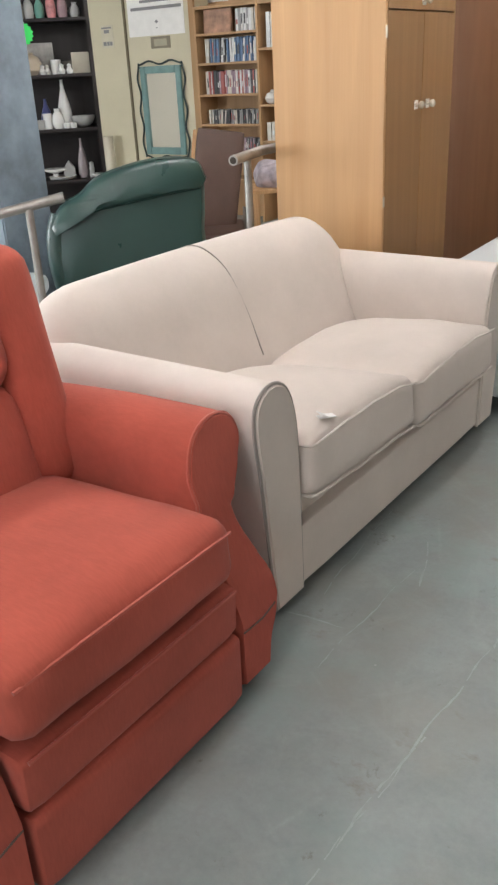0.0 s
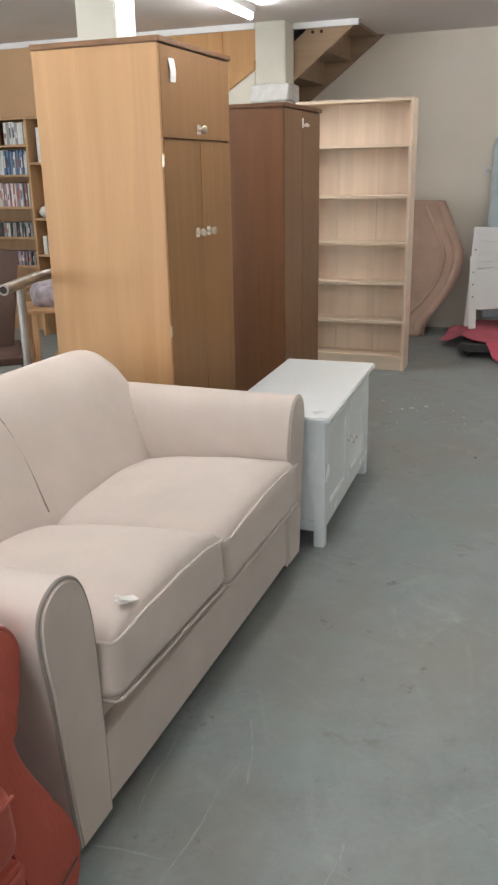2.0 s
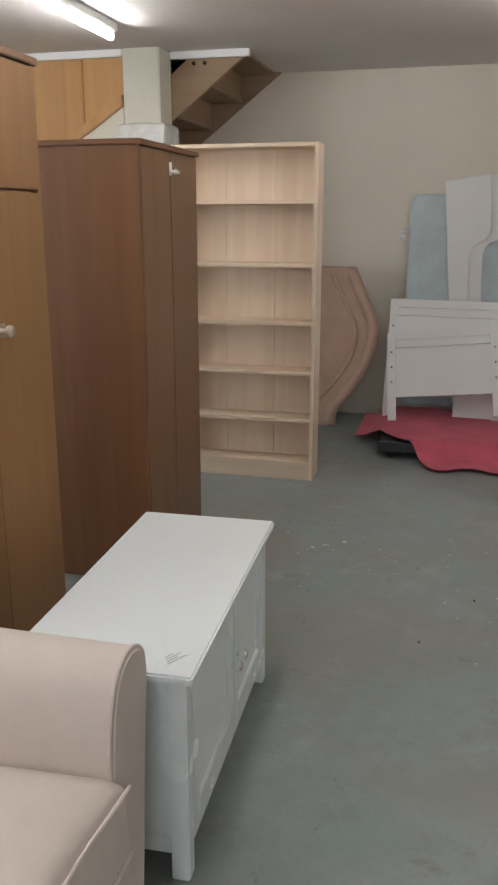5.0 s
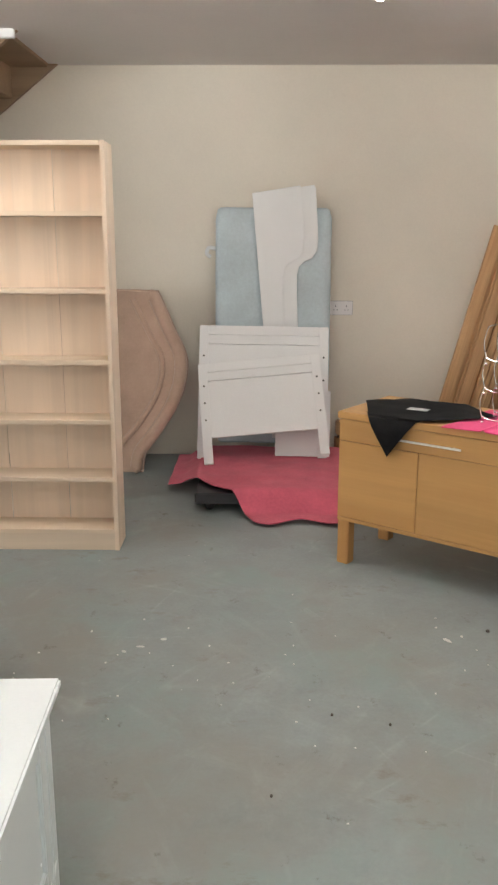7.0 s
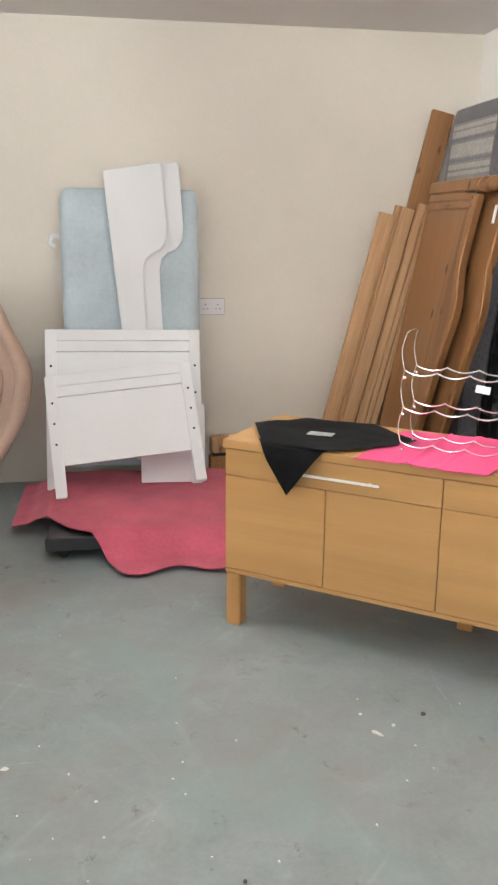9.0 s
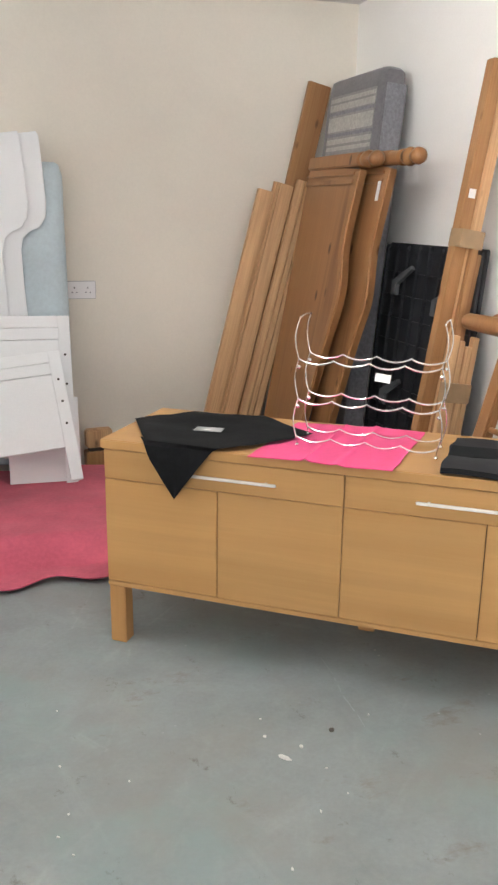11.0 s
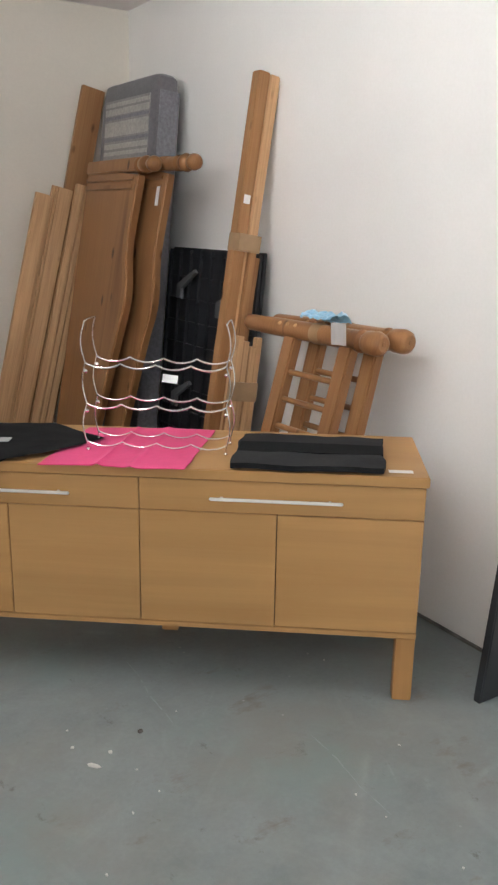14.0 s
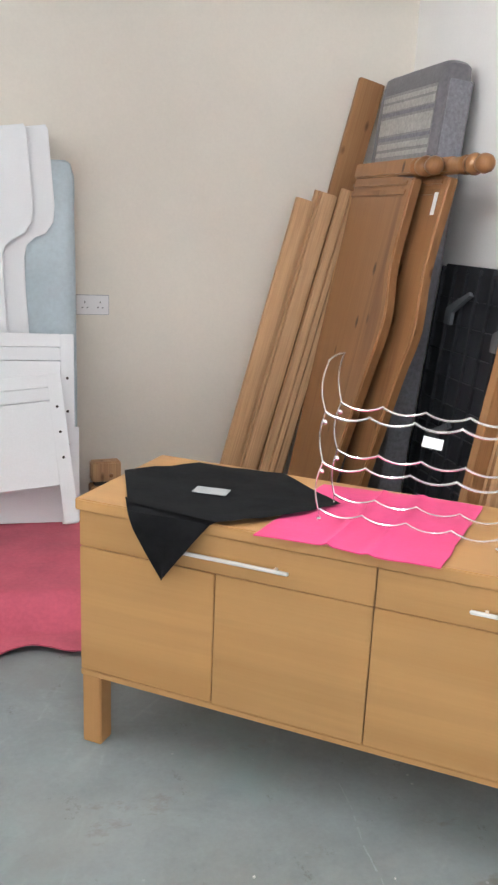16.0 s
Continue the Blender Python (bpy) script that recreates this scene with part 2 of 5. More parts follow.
SHELFTAN = wood("tan_shelf_board", (0.5, 0.31, 0.16), (0.4, 0.23, 0.11), 2, 0.5, 0.5)
CHROME = plain("polished_chrome", (0.92, 0.91, 0.89), 0.2, 0.88, var=0.02, relief=0)
STEEL = plain("brushed_steel", (0.95, 0.93, 0.90), 0.34, 0.6, var=0.05)
RAILMETAL = plain("worn_steel_tube", (0.30, 0.28, 0.26), 0.42, 0.8, var=0.2, scale=14)
BRASS = plain("clear_plastic_knob", (0.7, 0.62, 0.5), 0.15, 0.4, var=0.05, relief=0)
BLACKPL = plain("black_plastic", (0.022, 0.023, 0.026), 0.4, var=0.2, scale=10)
BLACKCL = fabric("black_cotton", (0.014, 0.014, 0.015), 260, slub=0.4, blotch=0.35, sheen=0.05)
BLACKCL2 = fabric("charcoal_cotton", (0.008, 0.008, 0.009), 500, slub=0.2, blotch=0.2, sheen=0.0)
PINK = fabric("hot_pink_felt", (0.72, 0.07, 0.21), 500, slub=0.08, blotch=0.05, sheen=0.1)
BLANKET = fabric("raspberry_fleece", (0.56, 0.115, 0.165), 400, slub=0.15, blotch=0.16, sheen=0.12)
GREY = fabric("grey_mattress_ticking", (0.155, 0.145, 0.15), 300, slub=0.3, blotch=0.1)
GREYL = fabric("grey_mattress_side", (0.20, 0.195, 0.21), 220, slub=0.5, blotch=0.1)
GREYBAND = fabric("grey_band_ground", (0.27, 0.255, 0.245), 250, slub=0.4, blotch=0.15)
LACE = fabric("pale_lace_band", (0.42, 0.395, 0.36), 250, slub=0.4, blotch=0.15)
BLUEMAT = fabric("pale_blue_quilt", (0.52, 0.60, 0.635), 400, slub=0.12, blotch=0.12)
SUEDE = fabric("fawn_velour", (0.47, 0.33, 0.255), 500, slub=0.1, blotch=0.12)
LEATHER = plain("green_leather", (0.015, 0.047, 0.041), 0.3, var=0.07, scale=5, fine=220, relief=0.25)
BLUEGREY = plain("blue_grey_paint", (0.17, 0.215, 0.26), 0.6, var=0.3, scale=7, fine=40, relief=0.4)
BLACKBROWN = wood("black_brown_veneer", (0.032, 0.026, 0.026), (0.02, 0.016, 0.016), 2, 0.45, 0.5)
CREAMDOOR = plain("cream_door_paint", (0.62, 0.57, 0.42), 0.6, var=0.06, scale=2, fine=90)
TEAL = plain("teal_painted_wood", (0.16, 0.28, 0.27), 0.5, var=0.15, scale=12)
IRON = plain("dark_wrought_iron", (0.05, 0.07, 0.07), 0.5, 0.6, var=0.2)
PAPER = plain("white_paper", (0.86, 0.85, 0.83), 0.8, var=0.05, scale=12, relief=0)
INK = plain("grey_print", (0.25, 0.25, 0.26), 0.8, var=0.05, relief=0)
TAPE = plain("brown_parcel_tape", (0.36, 0.23, 0.12), 0.35, var=0.1, scale=20)
BLUEPL = plain("blue_plastic_film", (0.34, 0.60, 0.78), 0.3, var=0.2, scale=30)
BROWNSUEDE = plain("brown_leatherette", (0.10, 0.055, 0.042), 0.5, var=0.15, scale=8)
MIRROR = plain("mirror_silver", (0.9, 0.92, 0.9), 0.03, 1.0, var=0.0, relief=0)
TUBE = glow("fluorescent_tube", (1.0, 0.985, 0.96), 105.0)
GLASS = glass_mat()
SOCKET = plain("white_bakelite", (0.80, 0.77, 0.76), 0.35, var=0.03, relief=0)
# near-black that paints the shade in gaps, slots and holes; also on bolts
SHADOWGAP = plain("gap_shade_and_bolt_dark", (0.03, 0.022, 0.015), 0.9, var=0.1)

# ---- shaping helpers ----
def thing(name, m, label, category, group="", kind=""):
    ob = new(name)
    ob.empty_display_size = 0.1
    ob.matrix_world = m
    return tagged(ob, label, category, group, kind)


def mesh_of(name, bm, mat, smooth=False):
    bmesh.ops.recalc_face_normals(bm, faces=bm.faces)
    me = bpy.data.meshes.new(name)
    bm.to_mesh(me)
    bm.free()
    me.materials.append(mat)
    if smooth:
        for p in me.polygons:
            p.use_smooth = True
        me.set_sharp_from_angle(angle=radians(38))
    return me


def part(name, bm, mat, parent, label="", smooth=False):
    ob = new(name, mesh_of(name, bm, mat, smooth))
    ob.parent = parent
    return tagged(ob, label)


def solo(name, bm, mat, m, label, category, group="", kind="", smooth=False):
    ob = new(name, mesh_of(name, bm, mat, smooth))
    ob.matrix_world = m
    return tagged(ob, label, category, group, kind)


def box(x0, y0, z0, x1, y1, z1, bev=0.0, bm=None, seg=2):
    own = bmesh.new()
    bmesh.ops.create_cube(own, size=1)
    for v in own.verts:
        v.co = Vector((x0 + (v.co.x + 0.5) * (x1 - x0), y0 + (v.co.y + 0.5) * (y1 - y0), z0 + (v.co.z + 0.5) * (z1 - z0)))
    if bev:
        bmesh.ops.bevel(own, geom=own.edges[:], offset=bev, segments=seg, affect="EDGES")
    return own if bm is None else join(bm, own)


def join(bm, other, m=None):
    if m is not None:
        bmesh.ops.transform(other, matrix=m, verts=other.verts)
    tmp = bpy.data.meshes.new("tmp")
    other.to_mesh(tmp)
    other.free()
    bm.from_mesh(tmp)
    bpy.data.meshes.remove(tmp)
    return bm


def moved(bm, m):
    bmesh.ops.transform(bm, matrix=m, verts=bm.verts)
    return bm


def soft_box(sx, sy, sz, r, n=8, puff=0.0, sag=0.0, wobble=0.0, seed=0, arch=0.0):
    """A rounded, padded block round its centre; puff swells the top and bottom."""
    bm = bmesh.new()
    bmesh.ops.create_cube(bm, size=2)
    bmesh.ops.subdivide_edges(bm, edges=bm.edges[:], cuts=n, use_grid_fill=True)
    half = Vector((sx / 2, sy / 2, sz / 2))
    for v in bm.verts:
        u = v.co.copy()
        e = Vector([math.copysign(abs(c) ** 0.75, c) for c in u])
        p = Vector((e.x * half.x, e.y * half.y, e.z * half.z))
        inner = Vector([max(-(h - r), min(h - r, c)) for c, h in zip(p, half)])
        d = p - inner
        if d.length > 1e-6:
            p = inner + d.normalized() * min(r, d.length * 1.0 if max(abs(c) for c in u) < 0.999 else r)
        f = (1 - u.x * u.x) * (1 - u.y * u.y)
        p.z += puff * f * (1 if u.z > 0 else -0.3) * abs(u.z) - sag * f
        if arch and u.z > 0:
            p.z += arch * (1 - u.y * u.y) * u.z
        if wobble:
            p += wobble * Vector(noise.noise_vector(p * 6 + Vector((seed * 7.1, 0, 0))))
        v.co = p
    return bm


def prism(pts, depth, axis="y", off=0.0, bev=0.0):
    """A solid from a closed outline (a, b), depth thick along axis from off."""
    bm = bmesh.new()
    def at(a, b, d):
        return {"y": (a, d, b), "x": (d, a, b), "z": (a, b, d)}[axis]
    lo = [bm.verts.new(at(a, b, off)) for a, b in pts]
    hi = [bm.verts.new(at(a, b, off + depth)) for a, b in pts]
    bm.faces.new(lo)
    bm.faces.new(hi[::-1])
    for i in range(len(pts)):
        j = (i + 1) % len(pts)
        bm.faces.new((lo[i], hi[i], hi[j], lo[j]))
    bmesh.ops.recalc_face_normals(bm, faces=bm.faces)
    if bev:
        rim = [e for e in bm.edges if abs((e.verts[0].co - e.verts[1].co)["xyz".index(axis)]) < 1e-6]
        bmesh.ops.bevel(bm, geom=rim, offset=bev, segments=3, affect="EDGES")
    return bm


def spline(pts, n=6, closed=False):
    """A smooth run through the points."""
    out, k = [], len(pts)
    vs = [Vector(p) for p in pts]
    for i in range(k if closed else k - 1):
        p0 = vs[(i - 1) % k] if closed or i > 0 else vs[0] * 2 - vs[1]
        p1, p2 = vs[i], vs[(i + 1) % k]
        p3 = vs[(i + 2) % k] if closed or i + 2 < k else vs[-1] * 2 - vs[-2]
        for s in range(n):
            t = s / n
            out.append(0.5 * (2 * p1 + (p2 - p0) * t + (2 * p0 - 5 * p1 + 4 * p2 - p3) * t * t + (3 * p1 - p0 - 3 * p2 + p3) * t ** 3))
    if not closed:
        out.append(vs[-1])
    return out


def tube(pts, r, n=8, closed=False, bm=None):
    """A round bar along the points; r is a number, or one for each point."""
    own = bmesh.new()
    vs = [Vector(p) for p in pts]
    k, rings = len(vs), []
    side = None
    for i, p in enumerate(vs):
        a = vs[i - 1] if i or closed else p
        b = vs[(i + 1) % k] if i + 1 < k or closed else p
        d = (b - a).normalized()
        if side is None:
            side = d.orthogonal().normalized()
        side = (side - d * side.dot(d)).normalized()
        up = d.cross(side)
        rr = r[i] if isinstance(r, (list, tuple)) else r
        rings.append([own.verts.new(p + (side * math.cos(2 * math.pi * j / n) + up * math.sin(2 * math.pi * j / n)) * rr) for j in range(n)])
    for i in range(k if closed else k - 1):
        for j in range(n):
            own.faces.new((rings[i][j], rings[i][(j + 1) % n], rings[(i + 1) % k][(j + 1) % n], rings[(i + 1) % k][j]))
    if not closed:
        own.faces.new(rings[0][::-1])
        own.faces.new(rings[-1])
    return own if bm is None else join(bm, own)


def lathe(profile, n=16, bm=None):
    """Turned about z from (radius, height) pairs."""
    own = bmesh.new()
    rings = [[own.verts.new((max(r, 1e-4) * math.cos(2 * math.pi * j / n), max(r, 1e-4) * math.sin(2 * math.pi * j / n), z)) for j in range(n)] for r, z in profile]
    for a, b in zip(rings, rings[1:]):
        for j in range(n):
            own.faces.new((a[j], a[(j + 1) % n], b[(j + 1) % n], b[j]))
    own.faces.new(rings[0][::-1])
    own.faces.new(rings[-1])
    return own if bm is None else join(bm, own)


def sheet(fn, nu, nv, thick=0.004):
    """A cloth: fn(u, v) gives a place for u, v in 0..1; a solid thick in z."""
    bm = bmesh.new()
    lay = []
    for dz in (0, thick):
        lay.append([[bm.verts.new(Vector(fn(i / nu, j / nv)) + Vector((0, 0, dz))) for j in range(nv + 1)] for i in range(nu + 1)])
    for g in lay:
        for i in range(nu):
            for j in range(nv):
                bm.faces.new((g[i][j], g[i + 1][j], g[i + 1][j + 1], g[i][j + 1]))
    rim = [(i, 0) for i in range(nu)] + [(nu, j) for j in range(nv)] + [(i, nv) for i in range(nu, 0, -1)] + [(0, j) for j in range(nv, 0, -1)]
    for a, b in zip(rim, rim[1:] + rim[:1]):
        bm.faces.new((lay[0][a[0]][a[1]], lay[0][b[0]][b[1]], lay[1][b[0]][b[1]], lay[1][a[0]][a[1]]))
    return bm


def loft(loops, caps=True):
    """A skin over closed loops of equally many points."""
    bm = bmesh.new()
    rings = [[bm.verts.new(p) for p in lp] for lp in loops]
    k = len(loops[0])
    for a, b in zip(rings, rings[1:]):
        for j in range(k):
            bm.faces.new((a[j], a[(j + 1) % k], b[(j + 1) % k], b[j]))
    if caps:
        bm.faces.new(rings[0][::-1])
        bm.faces.new(rings[-1])
    return bm


# ---- structure ----
X0, X1, Y0, Y1, CEILING = -7.5, 2.345, -3.0, 8.55, 2.443
X2, YSTEP = 5.2, 4.6  # front part widened out of view to lessen light bounced off the right
I4 = Matrix.Identity(4)


def structure(name, bm, mat, label, smooth=False, category="wall"):
    return solo(name, bm, mat, I4, label, category, kind="structure", smooth=smooth)


def wall_with_openings(name, along, at, thick, a0, a1, openings, mat, label):
    """A wall along x or y with rectangular openings (a, a, z, z) through it."""
    bm = bmesh.new()
    cuts = sorted(openings)
    def put(p, q, z0, z1):
        if q - p > 1e-4 and z1 - z0 > 1e-4:
            box(*((p, at, z0, q, at + thick, z1) if along == "x" else (at, p, z0, at + thick, q, z1)), bm=bm)
    edge = a0
    for p, q, z0, z1 in cuts:
        put(edge, p, 0, CEILING)
        put(p, q, 0, z0)
        put(p, q, z1, CEILING)
        edge = q
    put(edge, a1, 0, CEILING)
    return structure(name, bm, mat, label)


structure("floor", box(X0 - 0.2, Y0 - 0.2, -0.12, X2 + 0.2, Y1 + 0.2, 0), FLOOR, "grey-green painted concrete floor, scuffed and flecked", category="floor")
structure("ceiling", box(X0 - 0.2, Y0 - 0.2, CEILING, X2 + 0.2, Y1 + 0.2, CEILING + 0.15), CEIL, "flat off-white painted ceiling", category="ceiling")
wall_with_openings("wall_back", "x", Y1, 0.2, X0 - 0.2, X1 + 0.2, [], WALL, "plain cream painted plaster wall")
wall_with_openings("wall_right", "y", X1, 0.2, YSTEP, Y1, [], WALLWHITE, "plain off-white painted plaster wall")
# two unseen walls, set back to cut bounce light on sofa and floor
wall_with_openings("wall_step_unseen", "x", YSTEP, 0.2, X1 + 0.2, X2 + 0.2, [], WALL, "plain cream painted plaster wall")
wall_with_openings("wall_far_right_unseen", "y", X2, 0.2, Y0, YSTEP, [], WALL, "plain cream painted plaster wall")
FRONT = [(-5.0, -1.4, 0.35, 2.3), (-0.5, 2.2, 0.35, 2.3)]
wall_with_openings("wall_front", "x", Y0 - 0.2, 0.2, X0 - 0.2, X2 + 0.2, FRONT, WALL, "plain cream wall with two shop windows")
SIDE = [(-2.3, 1.5, 0.45, 2.3)]
wall_with_openings("wall_left", "y", X0 - 0.2, 0.2, Y0, Y1, SIDE, WALL, "plain cream wall with a window")


def window(name, along, at, a0, a1, z0, z1):
    win = thing(name, I4, "white-framed fixed shop window", "window", kind="structure")
    def b(p, q, zz0, zz1, d0, d1, bev=0.004):
        return box(*((p, at + d0, zz0, q, at + d1, zz1) if along == "x" else (at + d0, p, zz0, at + d1, q, zz1)), bev=bev)
    fr = b(a0, a1, z0, z0 + 0.06, 0.04, 0.12)
    for args in ((a0, a1, z1 - 0.06, z1), (a0, a0 + 0.06, z0 + 0.06, z1 - 0.06), (a1 - 0.06, a1, z0 + 0.06, z1 - 0.06), ((a0 + a1) / 2 - 0.03, (a0 + a1) / 2 + 0.03, z0 + 0.06, z1 - 0.06)):
        join(fr, b(*args, 0.04, 0.12))
    part("window_frame", fr, WHITE, win)
    for p, q in ((a0 + 0.06, (a0 + a1) / 2 - 0.03), ((a0 + a1) / 2 + 0.03, a1 - 0.06)):
        pane = part("pane", b(p, q, z0 + 0.06, z1 - 0.06, 0.076, 0.082, 0), GLASS, win, "clear glass")
        pane.visible_shadow = False


for i, (a0, a1, z0, z1) in enumerate(FRONT):
    window("window_%d" % (i + 1), "x", Y0 - 0.2, a0, a1, z0, z1)
window("window_3", "y", X0 - 0.2, *SIDE[0])
structure("ground", box(-200, -200, -0.6, 200, 200, -0.2), plain("pavement_outside", (0.25, 0.25, 0.24), 0.9), "grey paving outside", category="ground")

# partition of boards with the stair behind it
structure("wall_partition", box(X0, 7.5, 0, -1.682, 7.58, CEILING - 0.001), TANWALL, "tan board partition wall under the stair")
structure("trim", box(X0, 7.455, CEILING - 0.045, -1.684, 7.5, CEILING - 0.002, 0.004), WHITE, "white painted wooden strip under the ceiling", category="trim")
structure("trim", box(-1.435, 7.62, CEILING - 0.045, -0.925, 7.66, CEILING - 0.002, 0.004), WHITE, "white painted wooden strip under the ceiling", category="trim")
structure("wall_pillar", box(-1.68, 7.45, 0, -1.44, 7.66, CEILING - 0.001, 0.006), OLDWHITE, "square cream painted pillar", category="pillar")
structure("wall_pillar", box(-1.9, 5.27, 0, -1.66, 5.5, CEILING - 0.001, 0.006), OLDWHITE, "square cream painted pillar", category="pillar")


def staircase():
    """A closed wooden stair that rises to the ceiling, seen from below."""
    st = thing("staircase", I4, "brown softwood staircase seen from below", "staircase", kind="structure")
    top, slope = -0.92, 0.415 / 0.54
    def zz(x):
        return CEILING + (x - top) * slope
    for y in (7.665, 8.505):
        part("stringer", prism([(-4.0, zz(-4.0) - 0.0), (top, zz(top)), (top - 0.36, CEILING - 0.002), (-4.0, zz(-4.0) + 0.26)], 0.035, "y", y), STAIR, st)
    run = 0.23
    x = top - 0.05
    while zz(x) > 0.25:
        z = zz(x) + 0.02
        part("tread", box(x - run - 0.02, 7.702, z, x, 8.503, z + 0.03, 0.004), STAIR, st)
        up = min(z + 0.03 + run * slope, CEILING - 0.004)
        part("riser", box(x - 0.02, 7.702, z + 0.031, x - 0.002, 8.503, up), STAIR, st)
        x -= run
    part("bolt", tube([(-1.29, 7.665, 2.375), (-1.29, 7.655, 2.375)], 0.012), SHADOWGAP, st)
    part("bolt", tube([(-1.22, 7.665, 2.375), (-1.22, 7.655, 2.375)], 0.012), SHADOWGAP, st)
    # boarding between the partition's pillar and the strip
    for xx in (-2.42, -2.02, -1.72):
        part("batten", box(xx, 7.469, 1.55, xx + 0.06, 7.498, CEILING - 0.046, 0.003), PANELPINE, st)
    part("panel", box(-2.9, 7.486, 1.4, -1.684, 7.499, CEILING - 0.046), PANELPINE, st, "honey-coloured pine boarding")
    def line(x):
        return 2.10 + (x + 1.70) * 0.63
    part("under_panel", prism([(-2.9, 0.9), (-1.685, 0.9), (-1.685, line(-1.685)), (-2.9, line(-2.9))], 0.012, "y", 7.455), OLDWHITE, st, "pale board below the handrail")
    part("handrail", prism([(-2.9, line(-2.9)), (-1.685, line(-1.685)), (-1.685, line(-1.685) + 0.07), (-2.9, line(-2.9) + 0.07)], 0.04, "y", 7.428, 0.006), PANELPINE, st)


staircase()


def tube_lamp(m):
    lamp = thing("ceiling_light", m, "white fluorescent batten with a lit tube", "ceiling light", "fluorescent battens")
    part("batten", box(-0.03, -0.78, -0.045, 0.03, 0.78, 0, 0.006), WHITE, lamp)
    for s in (-1, 1):
        part("lamp_holder", box(-0.016, s * 0.76 - 0.012, -0.085, 0.016, s * 0.76 + 0.012, -0.045, 0.003), WHITE, lamp)
    part("tube", tube([(0, -0.748, -0.072), (0, 0.748, -0.072)], 0.015, 12), TUBE, lamp, "lit fluorescent tube", True)
    return lamp


lamp = tube_lamp(pose(-1.475, 6.06, CEILING))
copy_thing(lamp, pose(0.80, 6.07, CEILING))
# battens added out of view to brighten the sofa, cabinet top and floor
for x, y in ((-1.475, 3.75), (-1.475, 1.3), (-0.2, 3.95), (-0.1, 1.2)):
    copy_thing(lamp, pose(x, y, CEILING))
# one more batten added out of view, over the shop beyond the rails
copy_thing(lamp, pose(-4.6, 5.2, CEILING))


# ---- sofa ----
def sofa():
    so = thing("sofa", pose(0, 0, 0), "beige faux-suede two-seater sofa with piped seat cushions", "sofa")
    # arms: a profile in (y, z), mirrored for the far arm
    prof = [(2.155, 0.03), (2.135, 0.2), (2.112, 0.42), (2.092, 0.56), (2.105, 0.63), (2.165, 0.66), (2.228, 0.632), (2.262, 0.55), (2.274, 0.42), (2.280, 0.2), (2.282, 0.03)]
    line = [p for p in spline([(0, a, b) for a, b in prof], 5)]
    for flip in (False, True):
        outline = [((5.828 - p.y), p.z * 0.965) if flip else (p.y, p.z) for p in line]
        arm = prism(outline, 0.84, "x", -0.985)
        a = part("arm", arm, BEIGE, so, smooth=True)
        rim = [Vector((-0.143, y, z)) for y, z in outline]
        part("piping", tube(rim, 0.0045, 6), DARKPIPE if not flip else PIPING, a, "contrast piping", True)
        part("arm_front", prism([(y + (2.2 - y if not flip else 3.628 - y) * 0.03, z * 0.99 + 0.003) for y, z in outline], 0.012, "x", -0.147, 0.004), BEIGE, a, smooth=True)
    # back: cross-sections along y with rounded shoulders
    loops = []
    ys = [2.13 + 1.57 * i / 44 for i in range(45)]
    for y in ys:
        e = min(y - 2.13, 3.70 - y)
        h = 0.0 if e >= 0.2 else -0.17 * (1 - math.sqrt(max(0.0, 1 - (1 - e / 0.2) ** 2)))
        top = 0.777 + 0.012 * math.sin((y - 2.13) / 1.57 * math.pi) + h
        g = 0.005 * math.exp(-((y - 2.885) / 0.045) ** 2)
        sec = [(-0.66 - g, 0.30), (-0.70 - g, 0.44), (-0.755 - g, top - 0.19), (-0.812 - g, top - 0.07), (-0.885, top - 0.008), (-0.945, top), (-1.0, top - 0.03), (-1.03, top - 0.12), (-1.04, 0.45), (-1.04, 0.06), (-0.7, 0.06)]
        loops.append([(p.x, y, p.z) for p in spline([(a, 0, b) for a, b in sec], 3, True)])
    back = part("backrest", loft(loops), BEIGE, so, smooth=True)
    top = 0.788
    part("piping", tube(spline([(-0.695, 2.925, 0.42), (-0.761, 2.915, top - 0.19), (-0.818, 2.895, top - 0.07), (-0.885, 2.87, top - 0.006), (-0.945, 2.855, top + 0.001), (-1.0, 2.85, top - 0.03)], 5), 0.0032, 6), DARKPIPE, back, "contrast piping", True)
    # seat cushions, sunk towards the back, the first one a little askew
    for y0, y1, sd, turn, cz, tip in ((2.285, 2.912, 1, -2.0, 0.347, -6.0), (2.918, 3.582, 2, 0.4, 0.320, -5.0)):
        sx, mid = 0.60, (y0 + y1) / 2
        c = part("seat_cushion", moved(soft_box(sx, y1 - y0, 0.158, 0.036, 16, 0.042, 0, 0.006, sd, 0.022), pose(-0.108 - sx / 2, mid, cz, turn, tip, 0)), BEIGE, so, smooth=True)
        for dz, arch in ((0.098, 0.022), (-0.044, 0.0)):
            def rim(y):
                return cz + dz + math.tan(radians(turn)) * (y - mid) + arch * math.sin(math.pi * (y - y0) / (y1 - y0))
            run = []
            for k in range(81):
                s = k / 80
                y = y0 + 0.016 + (y1 - y0 - 0.045) * s
                w = 0.003 * math.sin(9 * s + sd) + 0.002 * math.sin(23 * s + 2 * sd)
                run.append((-0.1035 + w * 0.4, y, rim(y) + w))
            side = spline([(-0.112, y0 + 0.006, rim(y0)), (-0.35, y0 + 0.004, rim(y0) - 0.02), (-0.66, y0 + 0.006, rim(y0) - 0.045)], 6)
            part("piping", tube([tuple(p) for p in side][::-1] + run, 0.0042, 6), PIPING, c, "cream piping", True)
